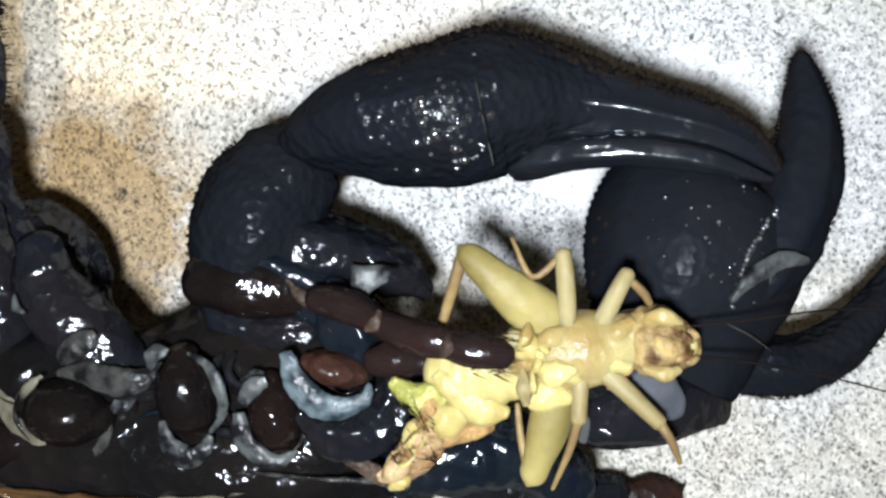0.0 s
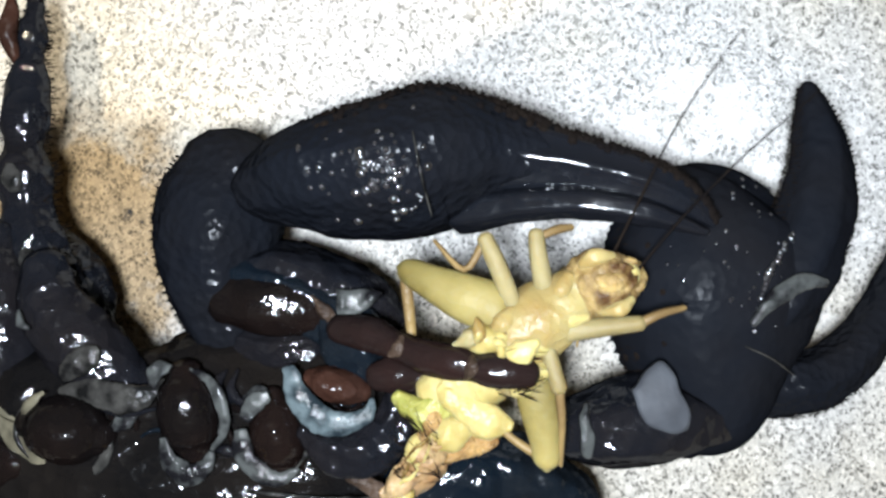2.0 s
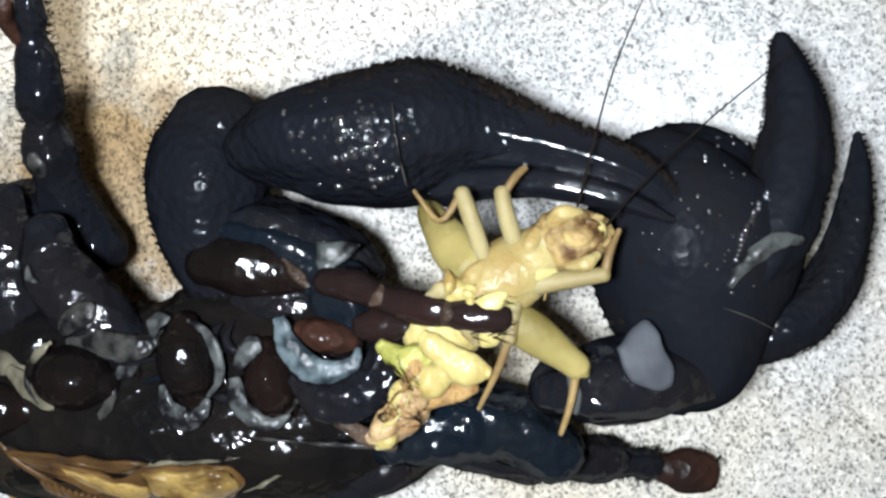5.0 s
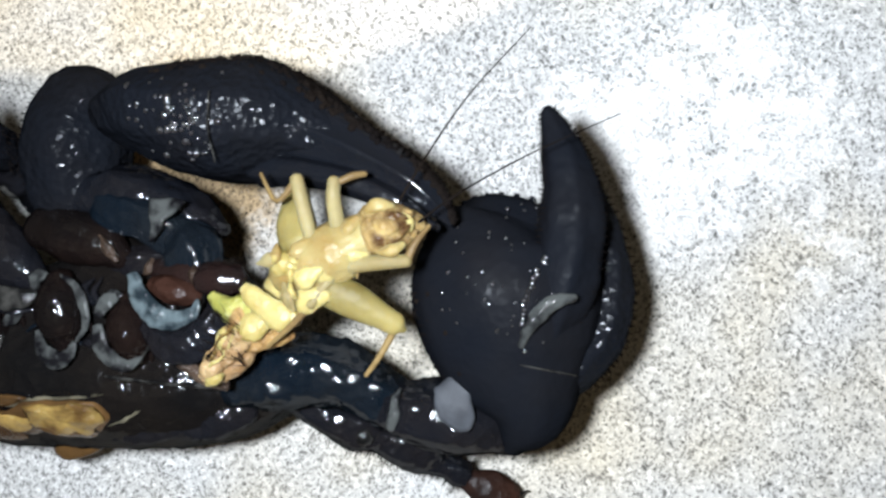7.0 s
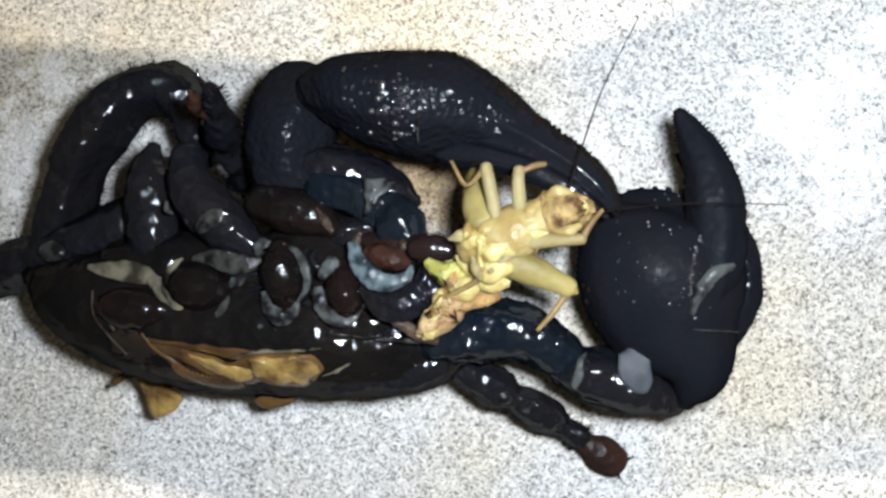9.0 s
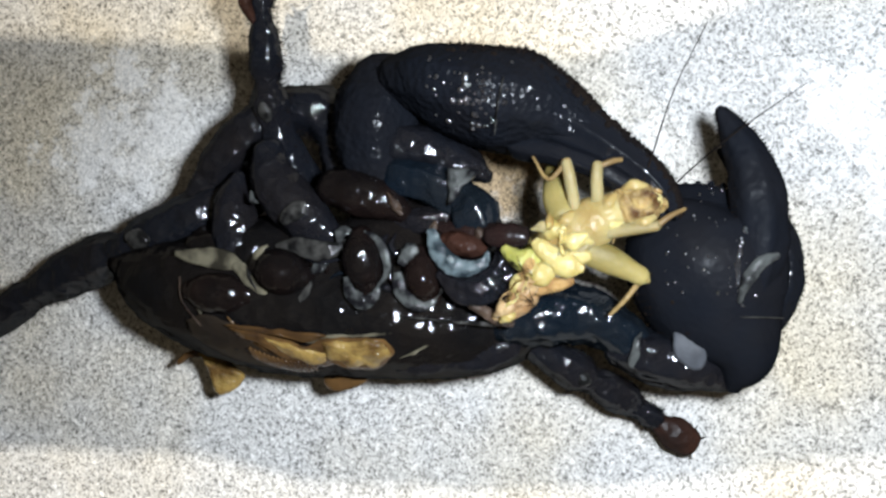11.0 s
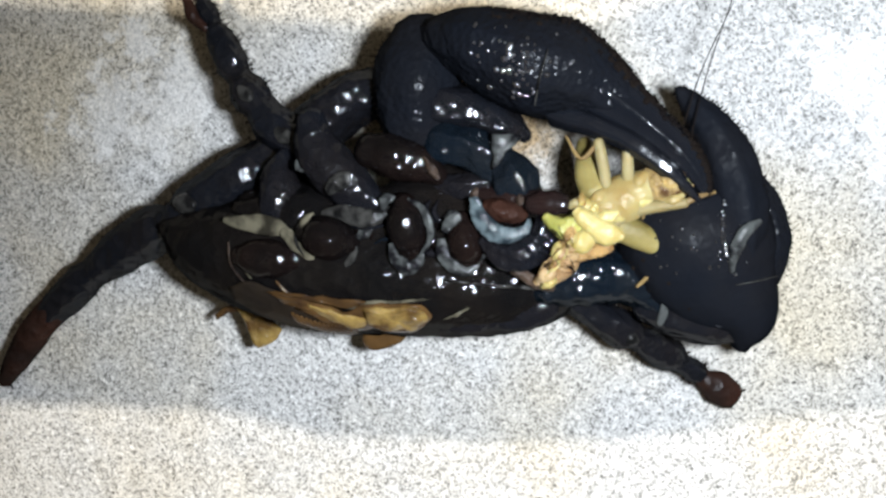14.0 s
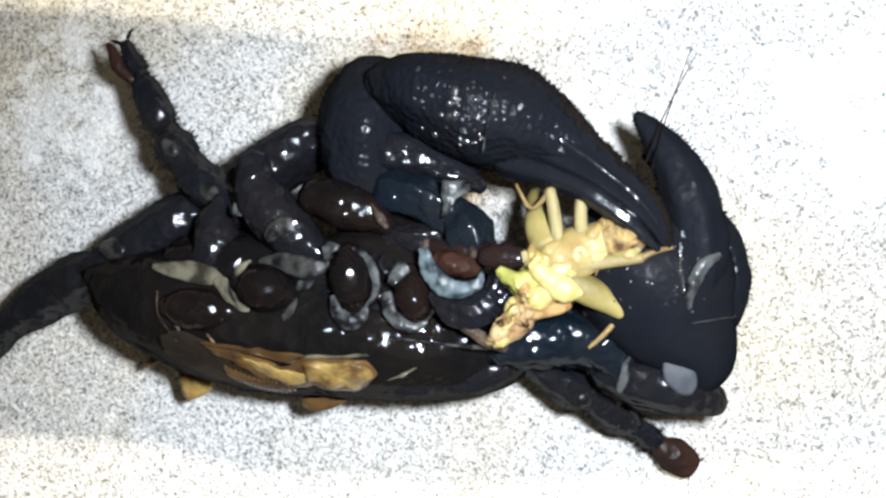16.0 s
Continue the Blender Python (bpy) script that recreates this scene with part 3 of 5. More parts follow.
    limb("seam", [(-4.04, -1.72, 1.55, 0.01, 0.01), (-3.76, -1.7, 1.55, 0.02, 0.02), (-3.54, -1.66, 1.55, 0.01, 0.01)], BEIGE, s, "", n=8, sub=10, rough=.1, fine=.014)
    limb("jaw", [(-3.04, -1.29, 1.76, 0.03, 0.018), (-2.86, -1.38, 1.76, 0.05, 0.03), (-2.68, -1.48, 1.76, 0.06, 0.036), (-2.49, -1.55, 1.76, 0.05, 0.03)], TAN, s, "tan spoon-shaped jaw edge", n=14, sub=10, rough=.12, fine=.014)
    limb("jaw", [(-2.66, -1.49, 1.82, 0.04, 0.024), (-2.52, -1.42, 1.82, 0.11, 0.066), (-2.4, -1.3, 1.82, 0.14, 0.084), (-2.33, -1.15, 1.82, 0.11, 0.066), (-2.28, -1.05, 1.82, 0.04, 0.024)], JAW, s, "tan and orange bristly jaw", n=20, sub=10, rough=.25, fine=.014)
    limb("mouth_pulp", [(-2.57, -0.84, 1.9, 0.04, 0.028), (-2.44, -0.94, 1.9, 0.1, 0.07), (-2.29, -0.99, 1.9, 0.13, 0.091), (-2.18, -1.04, 1.9, 0.07, 0.049)], GREEN, s, "yellow-green chewed pulp", n=18, sub=10, rough=.4, fine=.014)
    limb("mouth_pulp", [(-2.34, -1.01, 1.96, 0.05, 0.03), (-2.23, -1.06, 1.96, 0.12, 0.072), (-2.12, -1.02, 1.96, 0.07, 0.042)], CREAM, s, "cream chewed shred", n=16, sub=10, rough=.4, fine=.014)
    limb("mouth_pulp", [(-2.28, -0.77, 1.98, 0.04, 0.02), (-2.16, -0.88, 1.98, 0.1, 0.05), (-1.98, -0.98, 1.98, 0.13, 0.065), (-1.84, -1.02, 1.98, 0.04, 0.02)], CREAM, s, "", n=16, sub=10, rough=.35, fine=.014)
    limb("mouth_pulp", [(-2.33, -1.23, 1.86, 0.06, 0.036), (-2.13, -1.18, 1.86, 0.06, 0.036), (-1.93, -1.13, 1.86, 0.04, 0.024)], ORANGE, s, "", n=14, sub=10, rough=.4, fine=.014)
    # wet folds of skin between the leg bases
    rnd = random.Random(17)
    for k in range(30):
        x, y = rnd.uniform(-4.5, -2.5), rnd.uniform(-1.30, -.80)
        y -= .12 * (x + 4)
        a, bend, q = rnd.gauss(-.25, .8), rnd.uniform(-.9, .9), rnd.uniform(.10, .26)
        z, w = 1.60 + rnd.random() * .10 - .25 * abs(y + .95), rnd.uniform(.018, .045)
        rows = []
        for u in (-1, -.4, .3, 1):
            b = a + bend * u
            rows.append((x + math.cos(b) * q * u, y + math.sin(b) * q * u, z - .09 * u * u, w * (1 - .6 * u * u), w * .8 * (1 - .5 * u * u)))
        limb("skin_fold", rows, (BLACK, BROWN, SKIN, BLACK, BROWN, BLUEBLACK)[k % 6], s, n=12, sub=4, rough=.3, fine=.006)
    # comb organs, lying on the belly
    axis = spline(ABDO, 6)

    def belly(x, y, lift=.03):
        k = np.argmin(abs(axis[:, 0] - x))
        u = min(abs(y - axis[k, 1]) / axis[k, 3], .93)
        return axis[k, 2] + axis[k, 4] * math.sqrt(1 - u * u) + lift
    rear = [slip("belly_plate", [(-5.74, -1.58), (-5.52, -1.52), (-5.2, -1.62), (-4.9, -1.78), (-4.65, -1.98), (-4.72, -2.07), (-5.1, -2.05), (-5.45, -1.92), (-5.70, -1.74)], lambda x, y: belly(x, y, 0.004), 0.03, 0.004, BELLY, s, "brown translucent belly plate")]
    rear.append(slip("pectine_base", [(-5.27, -1.64), (-5.04, -1.67), (-4.73, -1.73), (-4.46, -1.8), (-4.27, -1.72), (-3.84, -1.71), (-3.63, -1.77), (-3.6, -1.9), (-3.77, -2.03), (-4.03, -2.05), (-4.19, -2.01), (-4.33, -2.03), (-4.49, -2.07), (-4.66, -2), (-4.79, -1.93), (-4.93, -1.84), (-5.13, -1.75)], lambda x, y: belly(x, y, 0.02), 0.04, 0.04, AMBERDARK, s, "dark amber comb base"))
    comb = slip("pectine", [(-4.88, -1.73), (-4.73, -1.77), (-4.59, -1.8), (-4.42, -1.85), (-4.28, -1.87), (-4.26, -1.92), (-4.31, -1.98), (-4.41, -2.01), (-4.54, -1.96), (-4.67, -1.9), (-4.78, -1.83)], lambda x, y: belly(x, y, 0.06), 0.03, 0.04, AMBER, s, "amber comb organ with fine teeth")
    rear.append(slip("pectine_handle", [(-4.3, -1.77), (-4.16, -1.74), (-3.99, -1.75), (-3.84, -1.72), (-3.73, -1.75), (-3.64, -1.81), (-3.62, -1.91), (-3.72, -1.96), (-3.77, -2.01), (-3.9, -1.99), (-4.03, -2.03), (-4.12, -1.97), (-4.24, -1.95)], lambda x, y: belly(x, y, 0.07), 0.03, 0.05, AMBER, s, "yellow-brown comb base"))
    rear.append(slip("pectine_fold", [(-4.19, -1.79), (-3.96, -1.81), (-3.69, -1.78), (-3.67, -1.83), (-3.91, -1.88), (-4.14, -1.85)], lambda x, y: belly(x, y, 0.09), 0.03, 0.03, AMBER, s, ""))
    rear.append(slip("pectine_rim", [(-5.32, -1.61), (-5.03, -1.62), (-4.77, -1.64), (-4.31, -1.68), (-4.28, -1.71), (-4.46, -1.77), (-4.73, -1.71), (-5.05, -1.67)], lambda x, y: belly(x, y, 0.05), 0.03, 0.03, AMBERDARK, s, ""))
    limb("plate_edge", [(-5.88, -1.17, belly(-5.88, -1.17, 0.02), 0.01, 0.006), (-5.84, -1.4, belly(-5.84, -1.4, 0.02), 0.01, 0.006), (-5.69, -1.6, belly(-5.69, -1.6, 0.02), 0.01, 0.006), (-5.54, -1.77, belly(-5.54, -1.77, 0.02), 0.01, 0.006)], TAN, s, "pale edge of a belly plate", n=8, sub=6, rough=.1)
    limb("plate_edge", [(-5.34, -1.56, belly(-5.34, -1.56, 0.02), 0.01, 0.006), (-5.22, -1.7, belly(-5.22, -1.7, 0.02), 0.02, 0.012), (-5.04, -1.83, belly(-5.04, -1.83, 0.02), 0.02, 0.012), (-4.83, -2, belly(-4.83, -2, 0.02), 0.01, 0.006)], AMBERDARK, s, "", n=8, sub=6, rough=.1)
    rear.append(limb("pectine_rim", [(-4.96, -1.66, 1.62, 0.01, 0.006), (-4.66, -1.72, 1.62, 0.02, 0.012), (-4.4, -1.76, 1.62, 0.02, 0.012), (-4.2, -1.71, 1.62, 0.02, 0.012), (-3.97, -1.7, 1.62, 0.02, 0.012), (-3.6, -1.66, 1.62, 0.01, 0.006)], BEIGE, s, "thin shiny rim", n=8, sub=10, rough=.2, fine=.014))
    KEYED["flaps"] = [slip("comb_flap", [(-5.91, -2.04), (-5.75, -2), (-5.52, -2.15), (-5.34, -2.29), (-5.36, -2.38), (-5.61, -2.53), (-5.71, -2.37), (-5.79, -2.19)], 0.62, 0.04, 0.04, AMBER, s, "brown translucent flap"),
                      slip("comb_flap", [(-6.15, -2.16), (-6.01, -2.07), (-5.85, -2.04), (-5.8, -2.1), (-5.98, -2.13), (-6.12, -2.21)], 0.6, 0.03, 0.03, AMBERDARK, s, "")]
    rear.append(slip("comb_flap", [(-4.42, -2.06), (-4.1, -2.03), (-3.93, -2.06), (-3.95, -2.18), (-4.12, -2.30), (-4.38, -2.34), (-4.46, -2.26)], 0.86, 0.04, 0.03, AMBERDARK, s, "dark brown translucent flap"))
    KEYED["rear"] = [*rear, comb]
    for k in range(15):
        u = k / 14
        x, y = -5.05 + u * .62, -1.85 - .13 * math.sin(u * 2.2)
        limb("tooth", [(x, y, belly(x, y, .05), .02), (x + .02, y - .06, belly(x, y - .06, .05), .022), (x + .03, y - .11, belly(x, y - .11, .03), .014)], AMBERDARK, comb, n=8, sub=2)
    # mouth
    rnd = random.Random(4)
    bm = bmesh.new()
    for k in range(60):
        x, y = -2.55 + rnd.random() * .3, -1.4 + rnd.random() * .4
        a = rnd.gauss(2.2, .35)
        spike(bm, (x, y, 1.96), (x + math.cos(a) * .14, y + math.sin(a) * .14, 2.04 + rnd.random() * .03), .006)
    part("bristle_tuft", bm, HAIR, s, "short dark bristles")["kind"] = "stuff"
    for k in range(9):
        u, v = rnd.random(), rnd.gauss(0, 1)
        x, y = -2.60 + u * .30 + v * .045, -1.44 + u * .40 - v * .03
        a = radians(62) + rnd.gauss(0, .45)
        q, w = rnd.uniform(.06, .13), rnd.uniform(.006, .014)
        dx, dy = math.cos(a) * q, math.sin(a) * q
        z = 1.98 + rnd.random() * .06
        limb("mouth_shred", [(x - dx, y - dy, z - .05, w * .5), (x - dx * .2, y, z, w), (x + dx * .4, y + dy * .3, z + .01, w), (x + dx, y + dy, z - .03, w * .3)],
             (JAW, CREAM, AMBER, JAW, SHANK)[k % 5], s, "torn tan and cream shred in the mouth", n=10, sub=4, rough=.3)
    for k in range(16):
        u, v = rnd.random(), rnd.gauss(0, 1)
        x, y = -2.58 + u * .28 + v * .04, -1.46 + u * .44 - v * .03
        r = rnd.uniform(.035, .075)
        a = rnd.uniform(.4, 1.6)
        dx, dy = math.cos(a) * r * 1.6, math.sin(a) * r * 1.6
        limb("mouth_pulp", [(x - dx, y - dy, 1.93, r * .3), (x - dx * .3, y - dy * .2, 1.95, r, r * .8), (x + dx * .5, y + dy * .5, 1.95, r * .8, r * .7), (x + dx, y + dy, 1.92, r * .25)],
             (JAW, ORANGE, JAW, CREAM)[k % 4], s, "wet orange and tan chewed lump", n=14, sub=5, rough=.3, fine=.012)
    grip = [(-2.95, -.42, 1.72, .10, .12), (-2.72, -.46, 1.84, .12, .13), (-2.56, -.52, 1.94, .095, .10), (-2.4, -.57, 2.02, .11, .12), (-2.22, -.61, 2.12, .115, .11), (-2.08, -.63, 2.16, .095, .09),
            (-1.95, -.65, 2.2, .11, .1), (-1.74, -.67, 2.2, .085, .08)]
    g = limb("gripping_leg", grip, MAROON, s, "dark maroon leg that grips the prey", (-2.95, -.42, 1.72), rough=.1, n=20, sub=6)
    bm = bmesh.new()
    rnd = random.Random(21)
    for k in range(60):
        x, y = -1.95 + rnd.random() * .2, -.66 + rnd.uniform(-.13, .13)
        spike(bm, (x, y, 2.24), (x + .10 + rnd.random() * .06, y + rnd.uniform(-.06, .06), 2.24 + rnd.random() * .05), .006)
    h = part("hair", bm, HAIR, g)
    h.location = -Vector((-2.95, -.42, 1.72)) * C
    for rows in ([(-2.60, -.57, 2.04, .02), (-2.55, -.53, 2.06, .05, .03), (-2.53, -.46, 2.03, .02)], [(-2.12, -.69, 2.22, .02), (-2.09, -.63, 2.26, .045, .03), (-2.09, -.57, 2.22, .02)]):
        limb("joint", rows, TAN, g, "tan leg joint", n=12, sub=5, rough=.2).location = -Vector((-2.95, -.42, 1.72)) * C
    KEYED["maroon"] = g


def fringe(bm, rows, count, seed, reach, side=1):
    """Fine hairs standing off the edge of a limb."""
    rnd = random.Random(seed)
    s = spline([r if len(r) == 5 else (*r, r[3]) for r in rows], 8)
    tang = np.gradient(s[:, :3], axis=0)
    for _ in range(count):
        k = rnd.randrange(len(s))
        t = tang[k] / (np.linalg.norm(tang[k]) + 1e-9)
        out = np.array([-t[1], t[0], 0]) * side
        a = rnd.uniform(-1.0, .6)
        d = out * math.cos(a) + np.array([0, 0, 1]) * math.sin(a)
        foot = s[k, :3] + out * s[k, 3] * math.cos(a) * .97 + np.array([0, 0, s[k, 4] * math.sin(a) * .97])
        tip = foot + (d + t * rnd.uniform(-.5, .5)) * reach * rnd.uniform(.3, 1)
        spike(bm, foot, tip, .006)


def warts(bm, rows, count, seed, side=1):
    """Rough granules along the outer edge of a limb."""
    rnd = random.Random(seed)
    s = spline([r if len(r) == 5 else (*r, r[3]) for r in rows], 10)
    tang = np.gradient(s[:, :3], axis=0)
    for _ in range(count):
        k = rnd.randrange(len(s))
        t = tang[k] / (np.linalg.norm(tang[k]) + 1e-9)
        a = rnd.uniform(-.9, .9)
        p = s[k, :3] + np.array([-t[1], t[0], 0]) * side * s[k, 3] * math.cos(a) * .97 + np.array([0, 0, s[k, 4] * math.sin(a) * .97])
        knob(bm, p, rnd.uniform(.015, .038))


def strew(bm, spots, dots):
    """Granules set on the upper side of a mesh at spots of (x, y, radius), in cm."""
    co = np.array([v.co for v in bm.verts]) / C
    for x, y, r in spots:
        near = np.hypot(co[:, 0] - x, co[:, 1] - y)
        if near.min() > .05:
            continue
        near = np.argsort(near)[:6]
        z = co[near, 2].max()
        if z > 1.3:
            knob(dots, (x, y, z + r * .02), r)


def build_upper_claw(s):
    HANDROWS = [(-3.72, .93, 1.26, .20, .36), (-3.52, .90, 1.34, .31, .52), (-3.30, .86, 1.40, .39, .66), (-3.06, .78, 1.43, .46, .76), (-2.72, .69, 1.44, .51, .80),
                (-2.42, .67, 1.45, .50, .72), (-2.08, .54, 1.45, .38, .56), (-1.80, .38, 1.5, .28, .40)]
    pivot = (-2.65, .46, 1.4)
    bm = loft(bmesh.new(), HANDROWS, n=64, sub=16, rough=.04, ridges=9, depth=.04, fine=.008)
    dots = bmesh.new()
    rnd = random.Random(7)
    spots = [(rnd.gauss(-2.82, .15), rnd.uniform(.32, .82), rnd.choice((.014, .018, .022, .034))) for k in range(70)]
    spots += [(rnd.uniform(-3.4, -2.4), rnd.uniform(.7, 1.0), rnd.uniform(.012, .018)) for k in range(12)]
    strew(bm, spots, dots)
    hand = part("chela", bm, CLAW, s, "black granular claw hand", pivot)
    KEYED["upper"] = hand
    studs = part("studding", dots, BEAD, hand, "tiny shiny granules")
    studs.location = -Vector(pivot) * C
    studs["kind"] = "stuff"

    def sub(name, bm, mat, label=""):
        ob = part(name, bm, mat, hand, label, (0, 0, 0))
        ob.location = -Vector(pivot) * C
        return ob
    FING = [(-2.5, .68, 1.40, .46, .55), (-2.2, .60, 1.45, .41, .48), (-1.94, .44, 1.52, .32, .4), (-1.56, .20, 1.64, .225, .3), (-1.22, -.06, 1.74, .17, .22), (-1.05, -.25, 1.78, .115, .15), (-.94, -.44, 1.8, .03, .03)]
    sub("finger", loft(bmesh.new(), FING, n=48, sub=14, rough=.04, ridges=8, depth=.11, fine=.007), FINGER, "long curved black finger of the claw")
    MOV = [(-2.42, .24, 1.55, .15, .2), (-2.05, .14, 1.74, .12, .14), (-1.69, .0, 1.84, .11, .12), (-1.33, -.22, 1.9, .09, .1), (-1.03, -.47, 1.9, .03, .03)]
    sub("finger", loft(bmesh.new(), MOV, n=32, sub=12, rough=.03, ridges=6, depth=.12, fine=.008), FINGER, "slim glossy lower finger of the claw")
    sub("keel", loft(bmesh.new(), [(-2.63, .26, 2.08, .006), (-2.60, .50, 2.23, .008), (-2.55, .77, 2.24, .006)], n=8), DULL, "fine pale scratch line")
    bm = bmesh.new()
    fringe(bm, HANDROWS, 2600, 3, .055)
    for rows_, seed in ((HANDROWS, 31), (FING, 32)):
        warts(bm, rows_, 420, seed)
    fringe(bm, FING, 2200, 5, .06)
    sub("hair", bm, HAIR)["kind"] = "stuff"
    ARM = [(-3.98, -.30, 1.1, .32, .4), (-4.06, .10, 1.15, .44, .50), (-4.05, .48, 1.2, .48, .52), (-3.96, .78, 1.2, .42, .42)]
    arm = limb("patella", ARM, CLAW, s, "black arm segment", (-4.15, .3, 1.2), n=56, sub=18, rough=.04, ridges=7, depth=.05, fine=.014)
    KEYED["arm"] = arm
    KEYED["femur"] = limb("femur", [(-3.99, -.02, 1.15, .26, .4), (-3.56, .02, 1.2, .28, .42), (-3.22, -.03, 1.2, .25, .38), (-2.92, -.15, 1.18, .20, .32), (-2.70, -.28, 1.15, .09, .2)], BLACK, s, "",
                          (-3.4, 0, 1.2), n=40, sub=12, rough=.06, ridges=6, depth=.1, fine=.02)
    fr = part("hair", (lambda b: (fringe(b, ARM, 1500, 9, .03), b)[1])(bmesh.new()), HAIR, arm, "", (0, 0, 0))
    fr.location = -Vector((-4.15, .3, 1.2)) * C
    fr["kind"] = "stuff"


def build_right_claw(s):
    limb("femur", [(-2.55, -1.58, 1.0, .3, .5), (-2.16, -1.49, 1.05, .33, .52), (-1.72, -1.51, 1.05, .28, .45), (-1.34, -1.72, 1.0, .24, .4)], BLUEBLACK, s, "", n=48, sub=16, rough=.11, ridges=6, depth=.08, fine=.03)
    pat = limb("patella", [(-1.34, -1.83, .95, .2, .35), (-1.02, -1.9, 1.0, .3, .48), (-.65, -1.97, 1.0, .31, .48), (-.33, -2.12, .95, .17, .3)], BLACK, s,
               "black arm segment with a pale joint", (-1.34, -1.8, .95), n=44, sub=14, rough=.04, ridges=6, depth=.09, fine=.012)
    KEYED["patR"] = pat
    for name, mat, text, rows in (("membrane", GREY, "pale grey joint membrane", [(-.86, -1.64), (-.74, -1.56), (-.60, -1.54), (-.56, -1.76), (-.58, -1.98), (-.72, -1.98), (-.85, -1.86)]),
                                  ("membrane", MEMBRANE, "pale crescent at the elbow", [(-1.22, -1.72), (-1.15, -1.66), (-1.17, -1.82), (-1.22, -1.98), (-1.28, -1.97), (-1.26, -1.85)])):
        w = slip(name, rows, lambda x, y: (1.53 if x > -1 else 1.42) - (y + 1.78) ** 2 * .8, .05, .012, mat, pat, text)
        w.location = -Vector((-1.34, -1.8, .95)) * C
    pivot = (-.18, -2.09, 1.1)
    ROWS = [(-.10, -2.09, 1.0, .13, .28), (-.04, -1.82, 1.1, .37, .46), (-.22, -1.40, 1.15, .68, .58), (-.37, -.95, 1.2, .79, .64), (-.43, -.63, 1.15, .70, .54), (-.40, -.42, 1.1, .50, .32)]
    bm = loft(bmesh.new(), ROWS, n=72, sub=18, rough=.012, ridges=10, depth=.02, fine=.004)
    dots = bmesh.new()
    rnd = random.Random(11)
    spots = []
    for k in range(60):
        x, y = rnd.gauss(-.42, .22), rnd.uniform(-1.25, -.05)
        spots.append((round(x / .09) * .09 + rnd.gauss(0, .015), y, rnd.uniform(.009, .019)))
    strew(bm, spots, dots)
    chain = []
    for k in range(26):
        u = k / 25
        chain.append((-.02 - .10 * math.sin(u * 3) - .12 * (1 - u) + rnd.gauss(0, .008), -1.34 + u * .85, rnd.uniform(.018, .03)))
    strew(bm, chain, dots)
    hand = part("chela", bm, PALM, s, "broad black claw hand with rows of shiny granules", pivot)
    KEYED["right"] = hand
    studs = part("studding", dots, BEAD, hand, "rows of tiny shiny granules")
    studs.location = -Vector(pivot) * C
    studs["kind"] = "stuff"

    def sub(name, bm, mat, label="", pv=None):
        ob = part(name, bm, mat, hand, label, pv or (0, 0, 0))
        ob.location = (Vector(pv) if pv else Vector((0, 0, 0))) * C - Vector(pivot) * C
        return ob
    F1 = [(.0, -1.25, 1.3, .26, .4), (.06, -.8, 1.45, .28, .36), (.05, -.35, 1.5, .27, .3), (-.03, .0, 1.5, .22, .25), (-.15, .26, 1.5, .16, .18), (-.30, .50, 1.5, .055, .06)]
    sub("finger", loft(bmesh.new(), F1, n=44, sub=14, rough=.05, ridges=7, depth=.09, fine=.014), PALM, "stout black pointed claw finger")
    F2 = [(.10, -1.66, .95, .16, .30), (.32, -1.44, 1.08, .22, .34), (.52, -1.18, 1.12, .22, .30), (.61, -.75, 1.12, .18, .24), (.52, -.2, 1.12, .115, .16), (.38, .18, 1.12, .03, .04)]
    KEYED["thumb"] = sub("finger", loft(bmesh.new(), F2, n=44, sub=14, rough=.04, ridges=7, depth=.09, fine=.012), CLAW, "curved movable claw finger", (.1, -1.6, 1.0))
    bm = bmesh.new()
    fringe(bm, F2, 1300, 16, .03, -1)
    th = part("hair", bm, HAIR, hand)
    th.parent = KEYED["thumb"]
    th.location = -Vector((.1, -1.6, 1.0)) * C
    th["kind"] = "stuff"
    KEYED["thumb_home"] = Vector((.1, -1.6, 1.0)) - Vector(pivot)
    sub("membrane", loft(bmesh.new(), [(-.16, -1.30, 1.77, .02, .03), (-.10, -1.10, 1.85, .055, .04), (.02, -.94, 1.87, .065, .04), (.16, -.88, 1.84, .03, .03)], n=20, sub=8, rough=.2, fine=.01), MEMBRANE, "pale crescent at the finger joint")
    sub("seam", loft(bmesh.new(), [(-.14, -1.45, 1.72, .006), (.06, -1.45, 1.70, .008), (.28, -1.46, 1.55, .006)], n=8), DULL, "fine pale seam")
    bm = bmesh.new()
    edge = spline(ROWS, 8)
    for k in range(14, len(edge)):
        t = edge[min(k + 1, len(edge) - 1), :2] - edge[max(k - 1, 0), :2]
        t /= np.linalg.norm(t) + 1e-9
        x, y = edge[k, 0] - t[1] * edge[k, 3] * .98, edge[k, 1] + t[0] * edge[k, 3] * .98
        knob(bm, (x, y, edge[k, 2] - .02), .03)
    for k in range(12):
        a = radians(178 - k * 14)
        knob(bm, (-.41 + math.cos(a) * .52, -.42 + math.sin(a) * .26, 1.1), .036)
    sub("toothed_edge", bm, CLAW, "low blunt teeth on the claw edge")
    bm = bmesh.new()
    fringe(bm, ROWS, 1800, 13, .05, 1)
    fringe(bm, ROWS, 300, 14, .05, -1)
    warts(bm, ROWS, 160, 33)
    fringe(bm, F1, 1300, 15, .03, -1)
    fringe(bm, F1, 1300, 25, .03, 1)
    sub("hair", bm, HAIR)["kind"] = "stuff"


